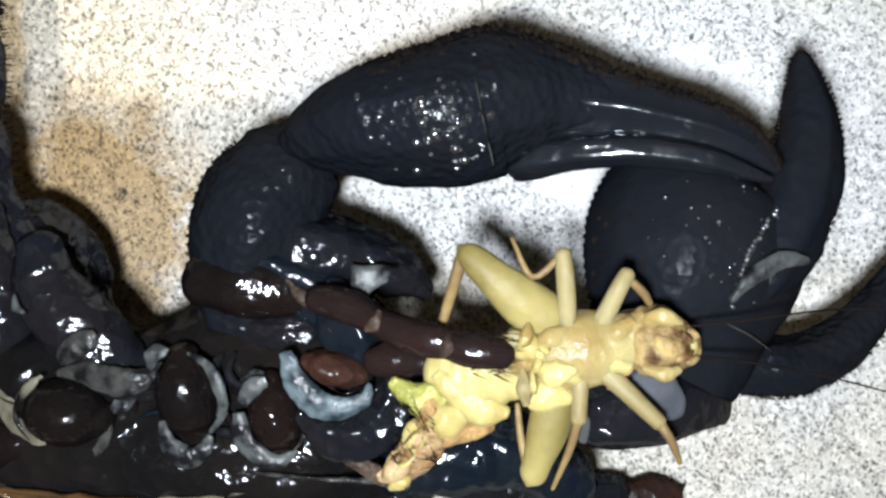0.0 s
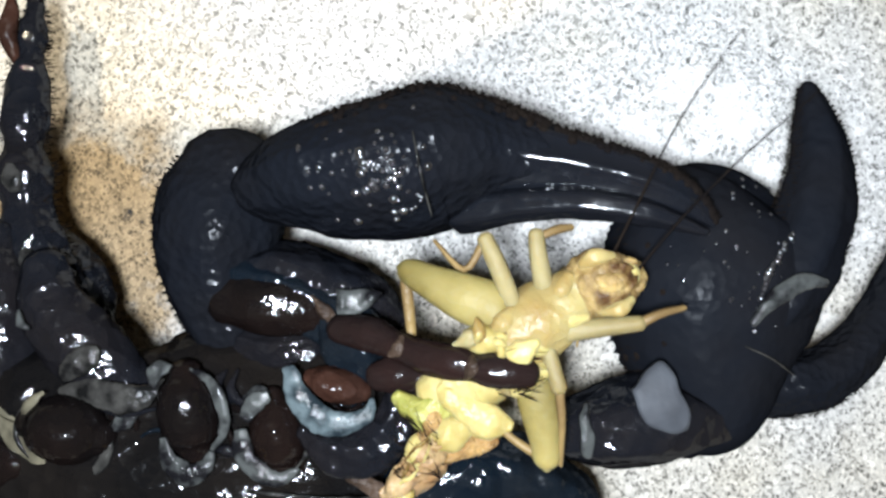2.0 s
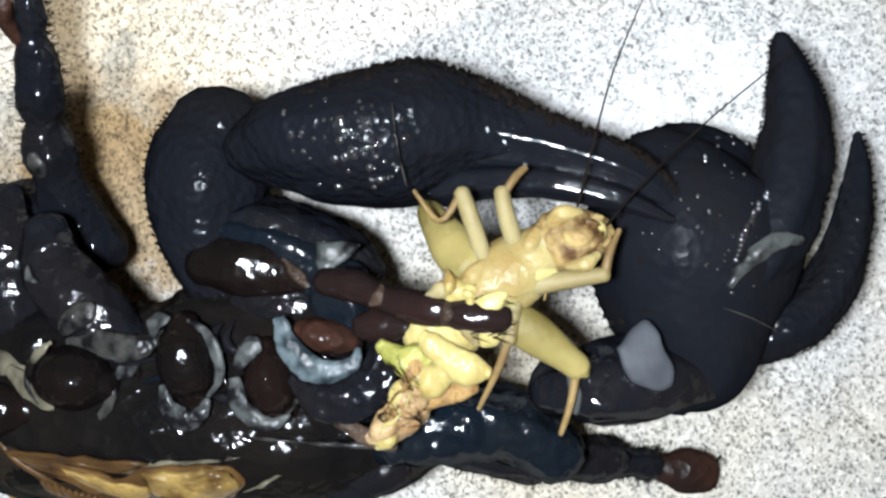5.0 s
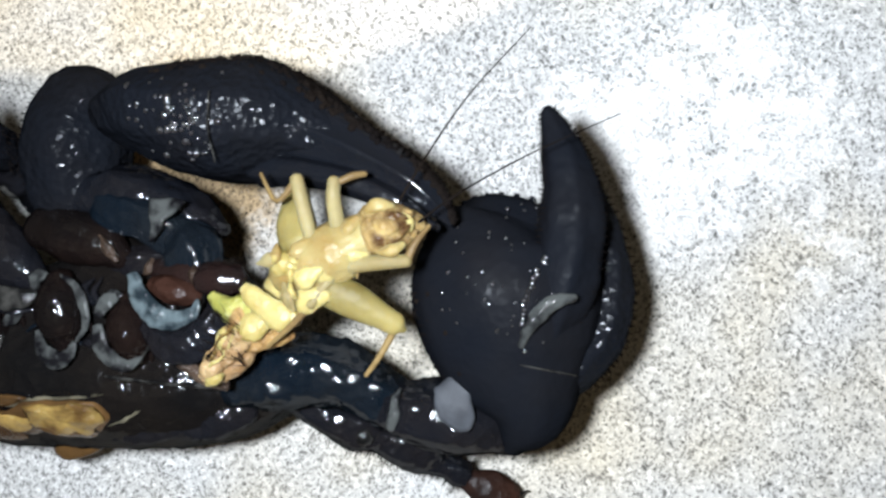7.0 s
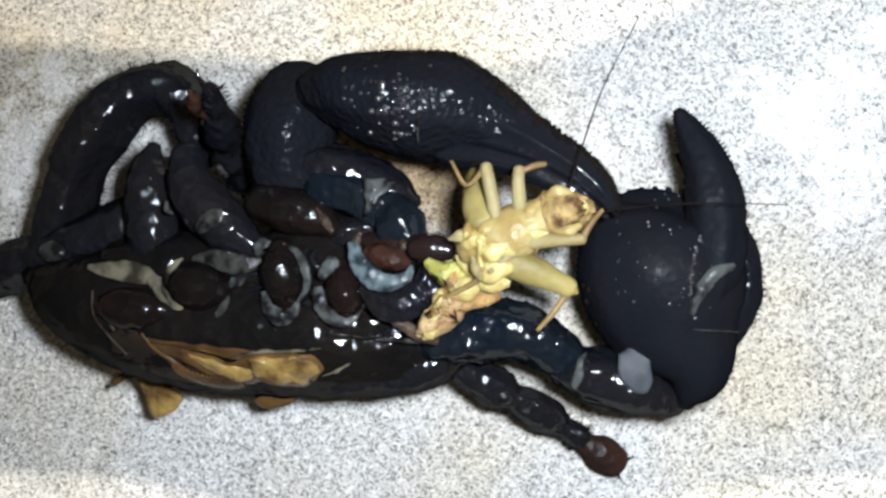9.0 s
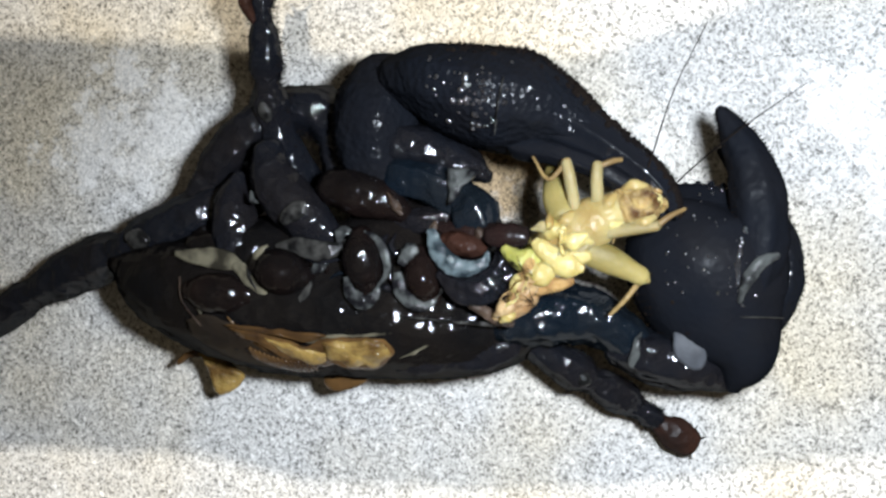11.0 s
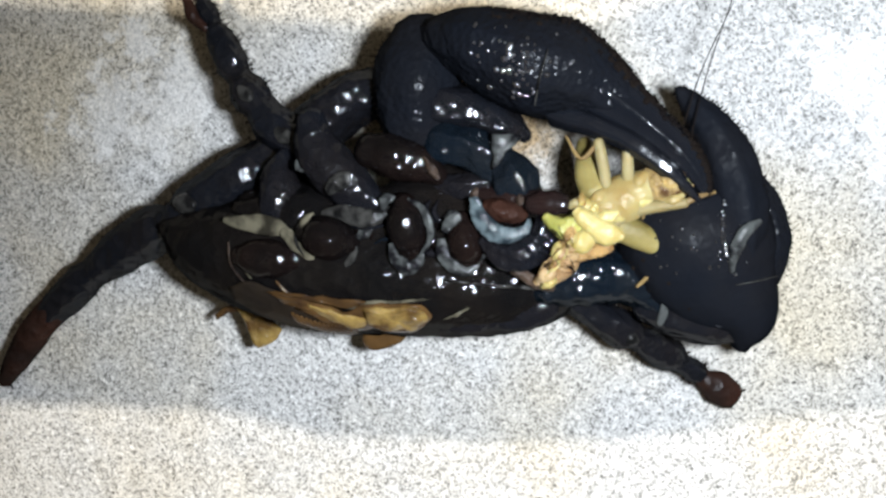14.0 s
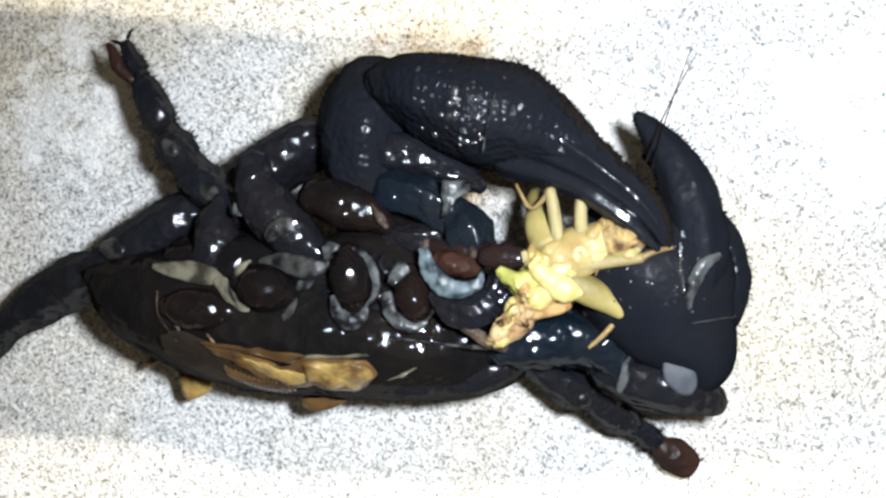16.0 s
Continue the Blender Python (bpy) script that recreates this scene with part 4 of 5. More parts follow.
def leg(s, key, rows, pivot, label, tarsus=True, mat=None):
    ob = limb("leg", rows, mat or BLACK, s, label, pivot, n=40, sub=12, rough=.08, ridges=6, depth=.10, fine=.016)
    KEYED[key] = ob
    bm = bmesh.new()
    fringe(bm, rows, 200, len(key) * 7, .09, 1)
    fringe(bm, rows, 200, len(key) * 9, .09, -1)
    h = part("hair", bm, HAIR, ob)
    h.location = -Vector(pivot) * C
    h["kind"] = "stuff"
    if tarsus:
        a, b = Vector(rows[-2][:3]), Vector(rows[-1][:3])
        d = (b - a).normalized()
        bm = bmesh.new()
        for turn in (-.75, .75):
            e = Matrix.Rotation(turn, 3, "Z") @ d
            loft(bm, [(*(b + e * .02), .03), (*(b + e * .13 + Vector((0, 0, .03))), .018), (*(b + e * .21 - Vector((0, 0, .03))), .007)], n=8, sub=3)
        cl = part("claw", bm, BROWN, ob, "small brown foot claws")
        cl.location = -Vector(pivot) * C
    return ob


def build_legs(s):
    leg(s, "arch", [(-6.74, -.75, .6, .30, .4), (-6.60, -.3, .68, .29, .44), (-6.46, .05, .72, .26, .42), (-6.32, .33, .8, .31, .46), (-6.0, .74, .8, .30, .46), (-5.76, .90, .8, .27, .42), (-5.46, .93, .76, .30, .42), (-5.24, .76, .72, .29, .36), (-5.16, .5, .7, .25, .33), (-5.14, .25, .7, .18, .28)],
        (-6.78, -.75, .6), "black folded hind leg", False)
    leg(s, "up", [(-5.0, -.2, 1.1, .22), (-5.4, .05, 1.1, .24), (-5.58, .25, 1.08, .19), (-5.72, .42, 1.05, .23), (-5.84, .60, 1.02, .15), (-5.93, .75, 1.0, .19), (-6.08, 1.02, .95, .16), (-6.18, 1.2, .92, .10), (-6.24, 1.3, .9, .12), (-6.36, 1.52, .85, .07)],
        (-5.2, -.05, 1.1), "dark bristly walking leg raised over the slab")
    for rows in ([(-5.64, .34, 1.26, .05, .03), (-5.70, .40, 1.265, .08, .03), (-5.76, .46, 1.25, .04, .03)], [(-5.18, -.12, 1.30, .05, .03), (-5.26, -.05, 1.31, .09, .03), (-5.34, .01, 1.30, .05, .03)]):
        w = limb("membrane", rows, DULL, KEYED["up"], "grey leg joint", n=12)
        w.location = -Vector((-5.2, -.05, 1.1)) * C
    foot = limb("foot", [(-6.22, 1.12, 1.0, .04), (-6.36, 1.25, 1.02, .075), (-6.42, 1.40, 1.0, .06), (-6.50, 1.50, .97, .03)], RUSTY, KEYED["up"], "tan bristly foot with small claws", n=16, sub=5, rough=.2)
    foot.location = -Vector((-5.2, -.05, 1.1)) * C
    leg(s, "left", [(-5.5, -.25, .75, .26, .4), (-6.11, -.62, .8, .33, .45), (-6.63, -.95, .75, .32, .42), (-6.88, -1.02, .7, .22, .34), (-7.12, -1.11, .65, .29, .36), (-7.63, -1.38, .55, .27, .3), (-7.98, -1.6, .47, .19, .25), (-8.25, -1.78, .4, .23, .27), (-8.8, -2.25, .3, .18, .22), (-9.35, -2.9, .2, .10, .14)],
        (-5.7, -.45, .8), "dark brown walking leg stretched over the slab")
    foot = limb("foot", [(-8.62, -2.08, .36, .19, .2), (-8.9, -2.36, .32, .19, .2), (-9.2, -2.72, .26, .15, .17), (-9.4, -2.98, .2, .09, .1)], RUSTY, KEYED["left"], "rusty brown bristly foot", n=20, sub=6, rough=.12)
    foot.location = -Vector((-5.7, -.45, .8)) * C
    leg(s, "front", [(-2.5, -1.7, .75, .17, .3), (-2.2, -1.91, .7, .2, .28), (-1.95, -2.06, .62, .22, .26), (-1.82, -2.14, .58, .15, .2), (-1.68, -2.2, .52, .19, .22), (-1.45, -2.33, .42, .19, .2), (-1.3, -2.44, .36, .12, .14), (-1.15, -2.53, .3, .14, .17), (-1.03, -2.62, .26, .10, .13), (-.75, -2.79, .18, .15, .15)],
        (-2.4, -1.8, .7), "short dark front leg with a brown foot")
    for rows in ([(-1.96, -2.06, .84, .04, .03), (-1.90, -2.10, .845, .08, .03), (-1.84, -2.13, .83, .04, .03)],):
        w = limb("membrane", rows, DULL, KEYED["front"], "grey leg joint", n=12)
        w.location = -Vector((-2.4, -1.8, .7)) * C
    foot = limb("foot", [(-1.04, -2.62, .30, .12, .12), (-.9, -2.70, .26, .18, .15), (-.74, -2.80, .22, .17, .13)], RUSTY, KEYED["front"], "rusty brown bristly foot", n=18, sub=5, rough=.12)
    foot.location = -Vector((-2.4, -1.8, .7)) * C


build_trunk(scorpion)
build_upper_claw(scorpion)
build_right_claw(scorpion)
build_legs(scorpion)


# ---- the cricket ----
def build_cricket():
    k = empty("cricket", "pale yellow cricket held in the scorpion's mouth, belly up", "cricket")
    rows = []
    for j in range(15):
        u = j / 14
        r = (.10 + .12 * math.sin(.35 + u * 2.2)) * (1.03 if j % 2 else .95)
        rows.append((-2.3 + u * .6, -.77 - .05 * math.sin(u * 3) + .06 * u, 1.84 + .1 * u, r, r * .9))
    KEYED["gut"] = limb("abdomen", rows, CREAM, k, "cream ringed abdomen, torn open", (-1.75, -.7, 1.9), n=24, sub=2, rough=.16)
    for rows in ([(-1.84, -.52, 2.08, .05), (-1.76, -.56, 2.16, .10, .07), (-1.66, -.62, 2.18, .05)], [(-1.74, -.80, 2.08, .05), (-1.66, -.86, 2.14, .12, .06), (-1.50, -.88, 2.14, .05)],
                 [(-1.66, -.70, 2.2, .05), (-1.58, -.72, 2.24, .09, .05), (-1.48, -.70, 2.24, .04)]):
        limb("torn_flesh", rows, CREAM, k, "pale torn shred", n=20, sub=8, rough=.3, fine=.014)
    rnd = random.Random(8)
    for j in range(9):
        x, y, a = rnd.uniform(-1.85, -1.5), rnd.uniform(-.82, -.5), rnd.uniform(0, 6.3)
        z, q = 2.2 + rnd.random() * .06, rnd.uniform(.05, .11)
        dx, dy = math.cos(a) * q, math.sin(a) * q
        limb("torn_flesh", [(x - dx, y - dy, z - .04, .02), (x, y, z, q * .5, .03), (x + dx, y + dy, z - .04, .015)], (CREAM, FLESH, CREAM, PALE)[j % 4], k, n=12, sub=5, rough=.3, fine=.01)
    limb("thorax", [(-1.78, -.63, 2.0, .17), (-1.49, -.62, 2.04, .25, .22), (-1.24, -.57, 2.05, .225, .20), (-1.07, -.55, 2.05, .17)], FLESH, k, "yellow thorax", n=40, sub=10, rough=.14, fine=.010)
    for x, y, r in ((-1.52, -.7, .10), (-1.35, -.62, .09), (-1.6, -.52, .09), (-1.2, -.48, .08), (-1.22, -.66, .08)):
        limb("coxa", [(x - .06, y - .02, 2.16, r * .6), (x, y, 2.17, r * .9), (x + .08, y + (y + .6) * .5, 2.16, r * .6)], CREAM if y < -.6 else FLESH, k, n=14, sub=4, rough=.1)
    head = limb("head", [(-1.10, -.54, 2.02, .17), (-.98, -.55, 2.06, .22), (-.87, -.56, 2.06, .21), (-.78, -.57, 2.02, .14)], HEAD, k, "tan mottled head", n=36, sub=10, rough=.12, fine=.03)
    for name, mat, rows in (("brow", FLESH, [(-1.02, -.38, 2.2, .03), (-.93, -.37, 2.25, .055, .04), (-.84, -.41, 2.22, .03)]), ("brow", FLESH, [(-1.02, -.70, 2.2, .03), (-.93, -.72, 2.25, .05, .04), (-.84, -.70, 2.22, .03)]),
                            ("face_plate", HEAD, [(-.98, -.50, 2.27, .03), (-.92, -.55, 2.30, .06, .03), (-.84, -.56, 2.27, .035)]), ("lip", CREAM, [(-.80, -.48, 2.18, .03), (-.76, -.55, 2.2, .045, .03), (-.79, -.63, 2.18, .03)]),
                            ("mandible", HEAD, [(-.86, -.47, 2.24, .025), (-.80, -.50, 2.25, .03), (-.75, -.53, 2.22, .012)]), ("mandible", HEAD, [(-.86, -.64, 2.24, .025), (-.80, -.61, 2.25, .03), (-.75, -.58, 2.22, .012)])):
        limb(name, rows, mat, head, n=12, sub=5, rough=.25, fine=.006)
    for y in (-.40, -.72):
        limb("eye", [(-.93, y, 2.14, .05), (-.88, y, 2.14, .05)], MAROON, k, "dark round eye", n=12, sub=3)
    limb("palp", [(-.82, -.52, 2.14, .03), (-.76, -.47, 2.18, .025), (-.72, -.5, 2.2, .02)], HEAD, k, n=8, sub=3)
    limb("palp", [(-.82, -.62, 2.14, .03), (-.76, -.66, 2.18, .025), (-.72, -.63, 2.2, .02)], HEAD, k, n=8, sub=3)

    # brown creases between the belly plates and stiff little spines
    for j in range(16):
        x, y, a = rnd.uniform(-1.72, -1.12), rnd.uniform(-.78, -.42), rnd.uniform(-.6, .9)
        q = rnd.uniform(.04, .10)
        z = 2.235 - abs(y + .6) * .35
        limb("crease", [(x - math.cos(a) * q, y - math.sin(a) * q, z - .03, .006), (x, y + rnd.uniform(-.02, .02), z, .011, .01), (x + math.cos(a) * q, y + math.sin(a) * q, z - .03, .005)], SHANK, k, n=8, sub=3)

    def jumper(key, femur, tibia, pivot):
        f = limb("hind_leg", femur, THIGH, k, "plump pale hind thigh", pivot, n=18, sub=6, rough=.04)
        knee = tibia[0][:3]
        t = limb("shank", tibia, SHANK, f, "thin brown shank", knee, n=10, sub=5)
        t.location = (Vector(knee) - Vector(pivot)) * C
        KEYED[key] = f
        KEYED[key + "_shank"] = t
        KEYED[key + "_knee"] = Vector(knee) - Vector(pivot)
    jumper("hind_up", [(-1.60, -.42, 2.08, .16, .10), (-1.77, -.30, 2.10, .155, .11), (-1.96, -.14, 2.1, .115, .09), (-2.11, -.01, 2.08, .085, .07), (-2.16, .03, 2.06, .03)],
           [(-2.14, .01, 2.08, .04), (-2.2, -.2, 2.02, .04), (-2.28, -.48, 1.95, .03)], (-1.62, -.42, 2.1))
    jumper("hind_low", [(-1.55, -.84, 2.08, .13, .09), (-1.60, -1.08, 2.06, .135, .09), (-1.66, -1.30, 2.02, .10, .08), (-1.70, -1.42, 2.0, .085, .07), (-1.72, -1.47, 1.98, .03)],
           [(-1.72, -1.41, 2.0, .030), (-1.77, -1.18, 1.98, .026), (-1.79, -.98, 1.95, .018)], (-1.55, -.8, 2.08))

    def leg_thin(key, upper, lower, pivot):
        upper = [(x, y, z, w * 1.15) for x, y, z, w in upper]
        f = limb("leg", upper, PALE, k, "slender yellow leg", pivot, n=10, sub=5)
        knee = Vector(lower[0][:3])
        t = limb("shank", lower, SHANK, f, "", knee, n=8, sub=4)
        t.location = (knee - Vector(pivot)) * C
        KEYED[key], KEYED[key + "_shank"], KEYED[key + "_knee"] = f, t, knee - Vector(pivot)
    leg_thin("mid_up", [(-1.50, -.42, 2.14, .05), (-1.52, -.17, 2.2, .052), (-1.54, .0, 2.2, .046)], [(-1.54, 0, 2.2, .026), (-1.72, -.14, 2.16, .022), (-1.84, .09, 2.1, .014)], (-1.5, -.42, 2.14))
    leg_thin("fore_up", [(-1.28, -.4, 2.14, .055), (-1.21, -.23, 2.2, .050), (-1.15, -.12, 2.2, .045)], [(-1.15, -.14, 2.2, .026), (-1.05, -.23, 2.18, .030), (-1.0, -.30, 2.14, .024)], (-1.28, -.4, 2.14))
    leg_thin("mid_low", [(-1.42, -.75, 2.14, .05), (-1.43, -1.02, 2.16, .045)], [(-1.43, -1.02, 2.16, .032), (-1.48, -1.23, 2.1, .026), (-1.57, -1.5, 2.0, .014)], (-1.42, -.75, 2.14))
    leg_thin("fore_low", [(-1.27, -.72, 2.14, .06), (-1.11, -.87, 2.19, .052), (-.95, -1.02, 2.22, .044)], [(-.95, -1.02, 2.22, .034), (-.87, -1.14, 2.22, .028), (-.81, -1.28, 2.18, .018)], (-1.27, -.72, 2.14))
    for key, rows in (("ant_a", [(-.85, -.46, 2.12, .010), (-.4, -.40, 2.16, .008), (.2, -.34, 2.1, .006), (.9, -.36, 2.0, .004)]),
                      ("ant_b", [(-.85, -.62, 2.12, .010), (-.4, -.66, 2.16, .008), (.2, -.78, 2.1, .006), (.9, -.98, 2.0, .004)])):
        pv = (-.85, -.54, 2.12)
        KEYED[key] = limb("antenna", rows, HAIR, k, "long thread-like feeler", pv, n=6, sub=8)
    return k


cricket = build_cricket()


# ---- what moves ----
def turned(pivot, shift=(0, 0, 0), rz=0, rx=0, ry=0):
    """A pose in the thing's space: the part's pivot in cm, its shift in cm and its turn in degrees."""
    p = (Vector(pivot) + Vector(shift)) * C
    return pose(p.x, p.y, p.z, rx, ry, rz)


def motions():
    SHIFT = [(0, 2.2, .20), (.5, 2.2, .20), (1, 2.2, .15), (1.5, 2.22, .12), (2, 2.2, .12), (2.5, 2.12, .17), (3, 2.16, .14), (3.5, 2.26, .12), (5.8, 1.79, .02), (6, 1.46, .0), (6.5, .95, 0), (7, .54, .02),
             (7.5, .24, .0), (8, .17, -.02), (8.5, .12, -.02), (9, .05, 0), (9.5, 0, 0), (9.7, .01, 0), (12, .18, -.02), (12.5, .27, -.02), (13, .32, 0), (13.5, .35, .02), (14, .39, .10), (14.5, .42, .14),
             (15, .37, -.1), (15.5, .41, -.32), (16, .42, -.32)]
    walk(scorpion, [(t, pose(x * C, y * C, 0)) for t, x, y in SHIFT])
    # upper claw: shift of its middle and its turn
    hp = (-2.65, .46, 1.4)
    walk(KEYED["upper"], [(t, turned(hp, (x, y, 0), a)) for t, x, y, a in (
        (0, .62, .26, 22), (.5, .59, .27, 22), (1, .50, .21, 22), (1.5, .30, .09, 21.5), (2, .22, .02, 21.5), (2.5, .18, -.05, 21.5), (3, .18, -.10, 20.2), (3.5, .20, -.12, 18.8),
        (5.8, .2, -.05, 15), (6, .18, -.05, 14), (6.5, .14, -.08, 11), (7, .11, -.09, 8.3), (7.5, .05, -.10, 4.5), (8, .0, -.09, 4.2), (9, -.03, -.07, 4), (9.7, -.03, -.07, 3),
        (12, -.03, -.06, -3), (12.5, -.03, -.06, -3.5), (13.5, -.03, -.06, -4.2), (14.5, -.05, -.05, -5), (15, -.08, -.06, -3.5), (16, -.11, -.07, -2.2))])
    walk(KEYED["tri"], [(t, turned((0, 0, 0), (x, y, 0), 0)) for t, x, y in ((0, .34, -.02), (1, .33, -.02), (2, .22, -.08), (3.5, .2, -.09), (5.8, .1, -.03), (7, .0, .02), (9.7, 0, 0), (12, .1, .02), (16, .06, .05))])
    ap = (-4.15, .3, 1.2)
    walk(KEYED["arm"], [(t, turned(ap, (x, y, 0), a)) for t, x, y, a in (
        (0, .46, -.20, -15), (.5, .43, -.18, -13), (1, .36, -.14, -9), (1.5, .21, -.12, -3), (2, .17, -.12, 0), (3.5, .15, -.14, 0), (5.8, .0, .02, 0), (6, -.03, .04, 0), (7.5, -.06, .04, 0), (9.7, .06, .0, 0), (12, .13, .08, 0), (16, .09, .1, 0))])
    fp = (-3.4, 0, 1.2)
    walk(KEYED["femur"], [(t, turned(fp, (x, y, 0), 0)) for t, x, y in ((0, .30, -.02), (1, .26, -.02), (2, .10, -.10), (3.5, .08, -.11), (7, -.10, .0), (9.7, -.12, .06), (12, -.12, .24), (16, -.12, .24))])
    rp = (-.18, -2.09, 1.1)
    walk(KEYED["right"], [(t, turned(rp, (x, y, .2 * min(1, max(0, (7.5 - t) / 1.2))), a, -9 * min(1, max(0, (6.2 - t) / 2.7)))) for t, x, y, a in (
        (0, -.60, .99, -25), (.5, -.60, .92, -25), (1, -.56, .91, -24.5), (1.5, -.51, .91, -24), (2, -.46, .91, -23.7), (2.5, -.48, .97, -23), (3, -.53, .89, -18.5), (3.5, -.53, .89, -17.8), (5.8, -.32, .76, -20), (6, -.32, .66, -19.5), (6.5, -.32, .35, -22),
        (7, -.15, .13, -10), (7.5, -.13, .07, -2.5), (8, -.11, .05, -.3), (8.5, -.1, .05, -.6), (9, -.1, .05, -1.2), (9.7, -.14, .04, -2.4), (12, -.34, .0, 5.5), (12.5, -.40, .0, 8.3), (13.5, -.46, -.03, 11),
        (14.5, -.48, -.03, 12.5), (15, -.5, .06, 12.2), (16, -.56, .20, 11))])
    th = KEYED["thumb_home"]
    walk(KEYED["thumb"], [(t, turned(th, (0, 0, 0), a)) for t, a in ((0, -25), (1.5, -20), (2.2, -13), (3, -6), (3.5, -6), (5.8, -2), (6, 0), (6.5, 0), (7, 12), (7.5, 23), (8, 23), (9, 20), (9.7, 20), (12, 20), (16, 20))])
    pp = (-1.34, -1.8, .95)
    walk(KEYED["patR"], [(t, turned(pp, (-.18 * min(1, max(0, (t - 9.7) / 2.3)) - .14 * min(1, max(0, (6.2 - t) / 2.7)), y, .45 * min(1, max(0, (7.2 - t) / 1.4))), a)) for t, y, a in ((0, .70, 19), (3.5, .70, 19), (5.8, .49, 18), (6, .36, 16), (6.5, .16, 8), (7, .07, 4), (8, 0, 0), (9.7, 0, 0), (12, .03, 3), (16, .03, 3))])
    for key, rows in (("troch_a", ((0, -.02, -.16, 0), (3.5, -.02, -.16, 0), (6, -.1, -.2, 0), (7, 0, 0, 0), (9.7, 0, 0, 0), (12, .0, -.05, 0), (16, .0, -.05, 0))), ("troch_c", ((0, 0, 0, 0), (9.7, 0, 0, 0), (11.6, .05, -.5, 0), (16, .05, -.5, 0))), ("troch_b", ((0, .36, .06, 8), (1, .38, .06, 8), (2, .5, .06, 8), (3.5, .52, .05, 8), (5.8, .2, .0, 6), (7, 0, 0, 0), (9.7, 0, 0, 0), (12, -.14, .08, 0), (16, -.14, .08, 0)))):
        walk(KEYED[key], [(t, turned(KEYED[key + "_home"], (x, y, 0), a)) for t, x, y, a in rows])
    walk(KEYED["maroon"], [(t, turned((-2.95, -.42, 1.72), (x, y, z), a)) for t, x, y, z, a in (
        (0, -.12, .1, 0, -2), (1, -.08, .06, 0, -3), (2, 0, 0, 0, 0), (3.5, .0, .0, 0, 0), (5.8, -.05, .0, 0, 4), (6.1, -.3, -.05, -.2, 6), (6.5, -.7, -.12, -.5, 6), (9.7, -.75, -.15, -.55, 6), (16, -.75, -.15, -.55, 6))])
    walk(KEYED["arch"], [(t, turned((-6.78, -.75, .6), (x, y, 0), a)) for t, x, y, a in ((0, .12, -.90, 0), (3.5, .08, -.90, 0), (5.8, -.3, -.7, 0), (6.5, -.45, -.2, 0), (7, -.4, -.1, 0), (7.5, -.22, 0, 0), (8, -.05, 0, 0), (9.7, 0, 0, 0), (11.6, .8, -.12, -14), (12.5, .88, -.15, -15), (16, .9, -.15, -16))])
    walk(KEYED["up"], [(t, turned((-5.2, -.05, 1.1), (x, y, z), a) @ Matrix.Rotation(radians(lift), 4, (.857, .515, 0))) for t, x, y, z, a, lift in (
        (0, -.2, .1, 0, -31, 4), (1, -.4, .05, 0, -31, 4), (1.5, -.5, .05, 0, -31, 4), (2, .05, .05, 0, -31, 4), (2.5, -.2, .1, 0, -31, 4), (3.5, -.2, .1, 0, -31, 4), (6.5, .5, .05, -.7, -52, 76), (9.7, .58, .05, -.75, -57, 78), (11.6, .18, .1, 0, -16, 6), (12, .08, .1, 0, -8, 3), (12.5, -.08, 0, 0, 0, 0), (14.5, -.10, 0, 0, 0, 0), (15.5, -.18, -.12, 0, 1, 0), (16, -.22, -.14, 0, 1, 0))])
    walk(KEYED["left"], [(t, turned((-5.7, -.45, .8), (x, y, 0), a)) for t, x, y, a in ((0, .1, -.05, -10), (9.7, .1, -.02, -9), (11.8, 0, 0, -2), (12.5, 0, 0, 0), (14, 0, .05, 2), (16, 0, .05, 2))])
    walk(KEYED["front"], [(t, turned((-2.4, -1.8, .7), (x, y, 0), a)) for t, x, y, a in (
        (0, .1, .03, 20), (3.5, .1, .03, 19), (5.8, .6, .0, 25), (6, .62, -.02, 24), (6.2, .5, .0, 16), (6.5, .22, 0, 3), (7, .28, 0, 4), (7.5, .08, 0, 0), (9.7, -.03, -.06, -1), (12, .22, -.04, -1), (14, .24, -.08, -1), (16, .18, .0, -1))])
    # the hind body flexes while the mouth stays
    for ob in KEYED["rear"]:
        walk(ob, [(t, turned((0, 0, 0), (x, y, 0))) for t, x, y in ((0, 0, 0), (9.7, 0, 0), (12, -.13, -.04), (14.5, -.14, -.05), (16, -.12, -.02))])
    for ob in KEYED["flaps"]:
        walk(ob, [(t, turned((0, 0, 0), (x, y, 0))) for t, x, y in ((0, 0, 0), (9.7, 0, 0), (12, -.28, .06), (14.5, -.28, .06), (16, -.25, .16))])
    # the cricket swings about the mouth
    walk(cricket, [(t, pose(x * C, y * C, -.38 * C * min(1, max(0, (t - 9.7) / 2.3)), 0, 0, a)) for t, x, y, a in (
        (0, 2.22, .20, 0), (.5, 2.18, .15, -1), (1, 2.13, .20, 2), (1.5, 2.01, .48, 10), (2, 1.56, .88, 24), (2.5, 1.45, .98, 25), (3, 1.49, .91, 24), (3.5, 1.58, .86, 24), (5.8, 1.20, .71, 20), (6, .95, .60, 19),
        (6.5, .55, .47, 18), (7, .13, .48, 17), (7.5, -.32, .42, 17), (8, -.50, .36, 17), (8.5, -.57, .37, 16), (9, -.58, .38, 16), (9.5, -.62, .37, 16), (9.7, -.61, .37, 16), (12, -.39, .30, 16), (12.5, -.31, .27, 16),
        (13.5, -.29, .31, 16), (14.5, -.27, .42, 16), (15, -.34, .19, 16), (15.5, -.32, .02, 16), (16, -.31, -.03, 16))])
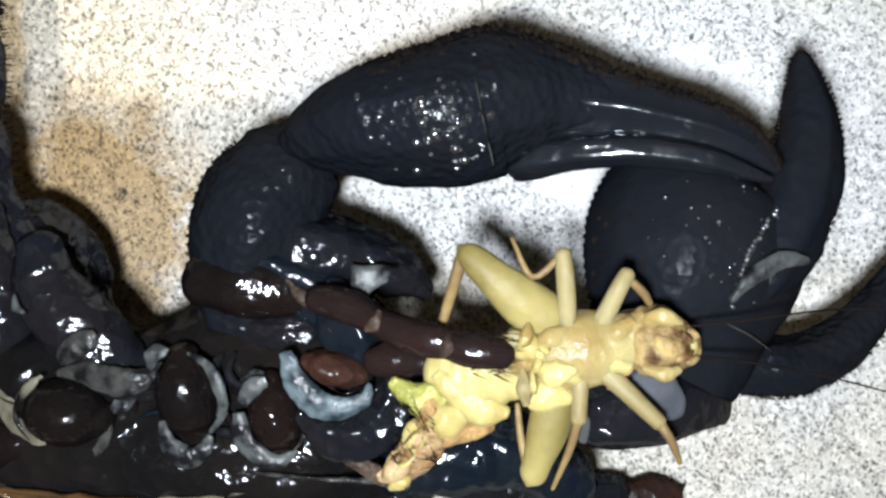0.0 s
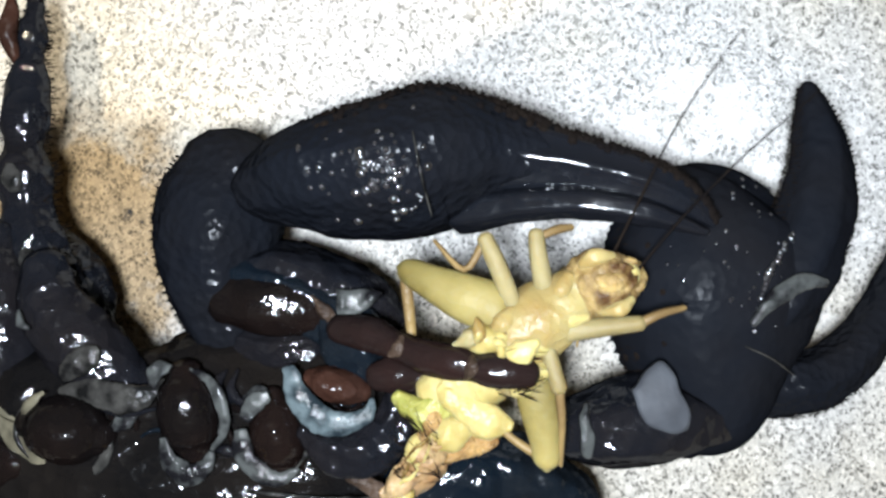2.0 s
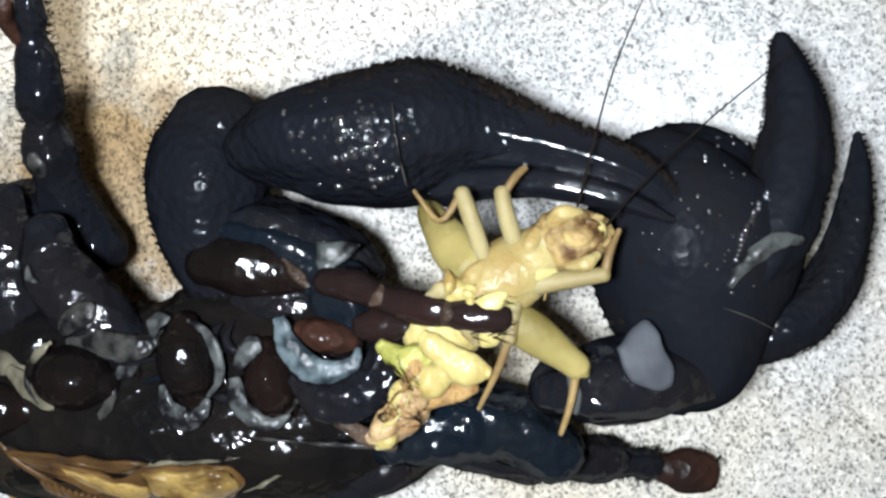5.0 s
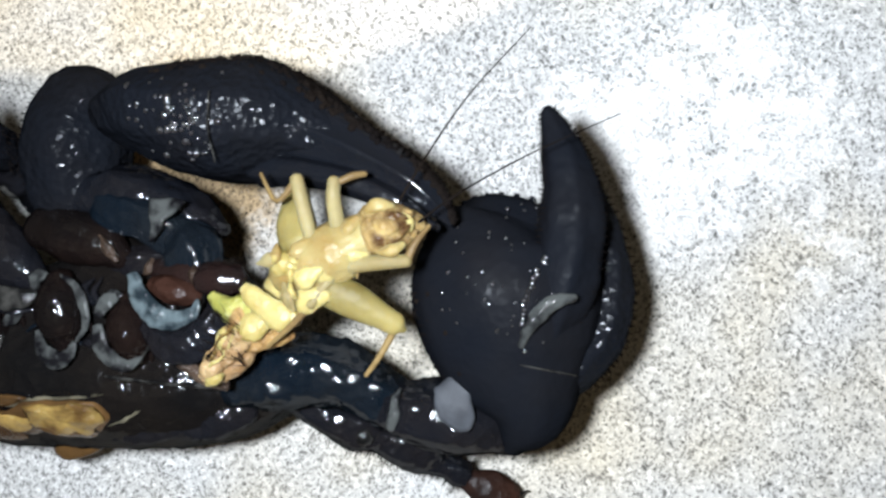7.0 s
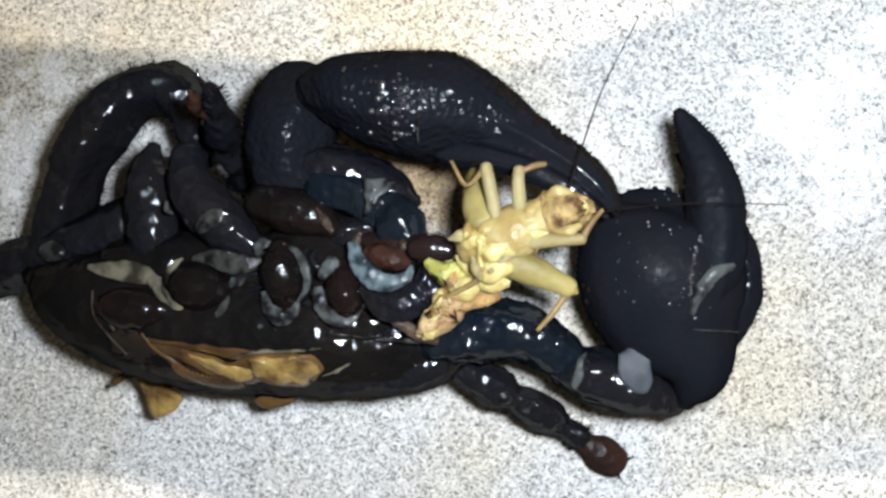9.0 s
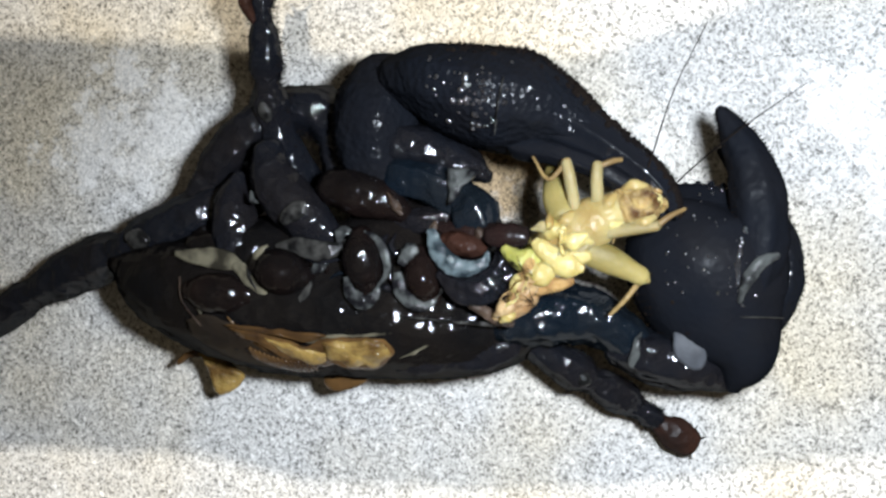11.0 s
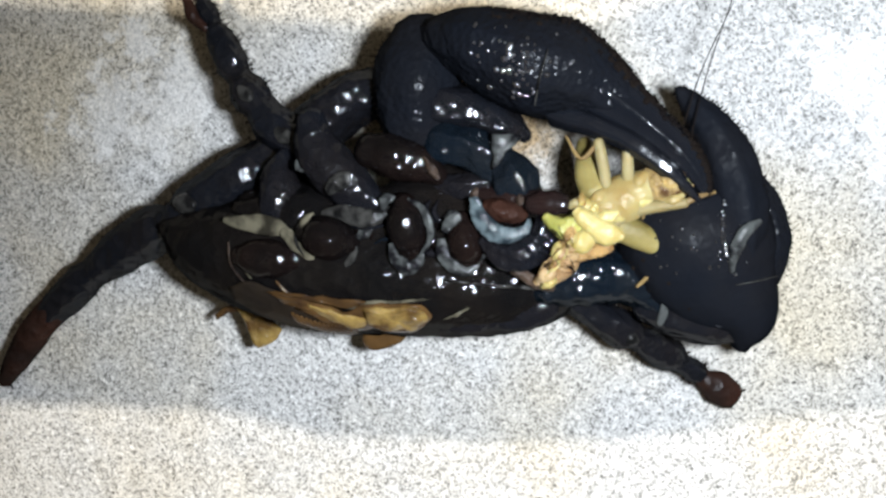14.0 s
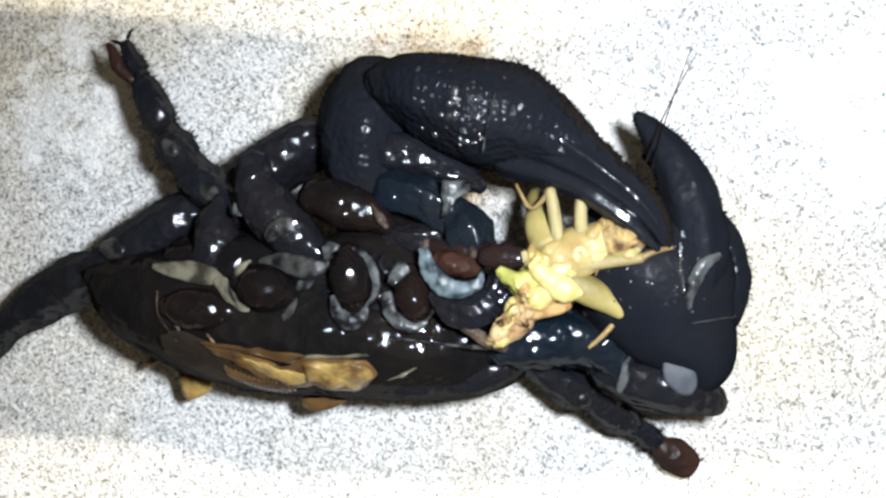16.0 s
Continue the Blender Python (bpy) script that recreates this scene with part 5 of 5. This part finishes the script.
    walk(KEYED["gut"], [(t, turned((-1.75, -.7, 1.9), (x, y, z), 0)) for t, x, y, z in ((0, 0, 0, 0), (1.5, .03, 0, 0), (2.5, .15, .03, -.03), (3.5, .15, .03, -.03), (5.8, .2, .05, -.15), (7, .28, .08, -.22), (9.7, .3, .08, -.25), (16, .3, .08, -.25))])
    walk(KEYED["hind_up"], [(t, turned((-1.62, -.42, 2.1), (0, 0, 0), a) @ Matrix.Rotation(radians(dip), 4, (-.63, -.78, 0))) for t, a, dip in (
        (0, 0, 0), (1.5, -4, 6), (2, -8, 18), (3, -12, 36), (3.5, -16, 38), (5.8, -44, 42), (9.7, -54, 42), (12, -54, 42), (16, -54, 42))])
    for key, rows in (("hind_up", ((0, 0), (1.5, 0), (3.5, 35), (6, 74), (16, 78))), ("hind_low", ((0, 0), (1.5, 0), (2.5, 60), (3.5, 105), (6, 72), (9.7, 52), (16, 52)))):
        walk(KEYED[key + "_shank"], [(t, turned(KEYED[key + "_knee"], (0, 0, -.04), a)) for t, a in rows])
    walk(KEYED["hind_low"], [(t, turned((-1.55, -.8, 2.08), (0, 0, 0), a)) for t, a in ((0, 0), (1.5, -4), (2, 0), (2.5, 22), (3, 32), (3.5, 35), (5.8, 52), (7, 60), (9.7, 66), (12, 62), (16, 62))])
    for key, rows in (("fore_low", ((0, 0), (1.5, 5), (2, 30), (2.5, 80), (3.5, 86), (6, 76), (9.7, 67), (12, 30), (16, 30))), ("fore_up", ((0, 0), (1.5, 20), (2, 30), (2.8, 90), (3.5, 95), (6, 40), (16, 40)))):
        walk(KEYED[key + "_shank"], [(t, turned(KEYED[key + "_knee"], (0, 0, 0), a)) for t, a in rows])
    for key, pv, rows in (("mid_up", (-1.5, -.42, 2.14), ((0, 0), (1.5, -4), (3.5, -10), (7, -10), (16, -10))), ("fore_up", (-1.28, -.4, 2.14), ((0, 0), (2, 10), (3.5, 20), (7, 10), (16, 10))),
                          ("mid_low", (-1.42, -.75, 2.14), ((0, 0), (2, -5), (6, -40), (9, -60), (16, -60))), ("fore_low", (-1.27, -.72, 2.14), ((0, 0), (2, 26), (3.5, 28), (7, 30), (9.7, 32), (12, 36), (16, 36)))):
        walk(KEYED[key], [(t, turned(pv, (0, 0, 0), a)) for t, a in rows])
    av = (-.85, -.54, 2.12)
    walk(KEYED["ant_a"], [(t, turned(av, (0, 0, 0), a)) for t, a in ((0, 0), (1.5, 15), (2.5, 45), (3.5, 48), (6, 40), (7, 34), (8, 48), (9, 50), (9.7, 48), (12, 52), (16, 50))])
    walk(KEYED["ant_b"], [(t, turned(av, (0, 0, 0), a)) for t, a in ((0, 0), (1.5, 20), (2.5, 40), (3.5, 42), (6, 25), (7, 24), (8, 0), (9, 0), (9.7, 2), (11.8, 60), (13, 72), (16, 72))])


motions()
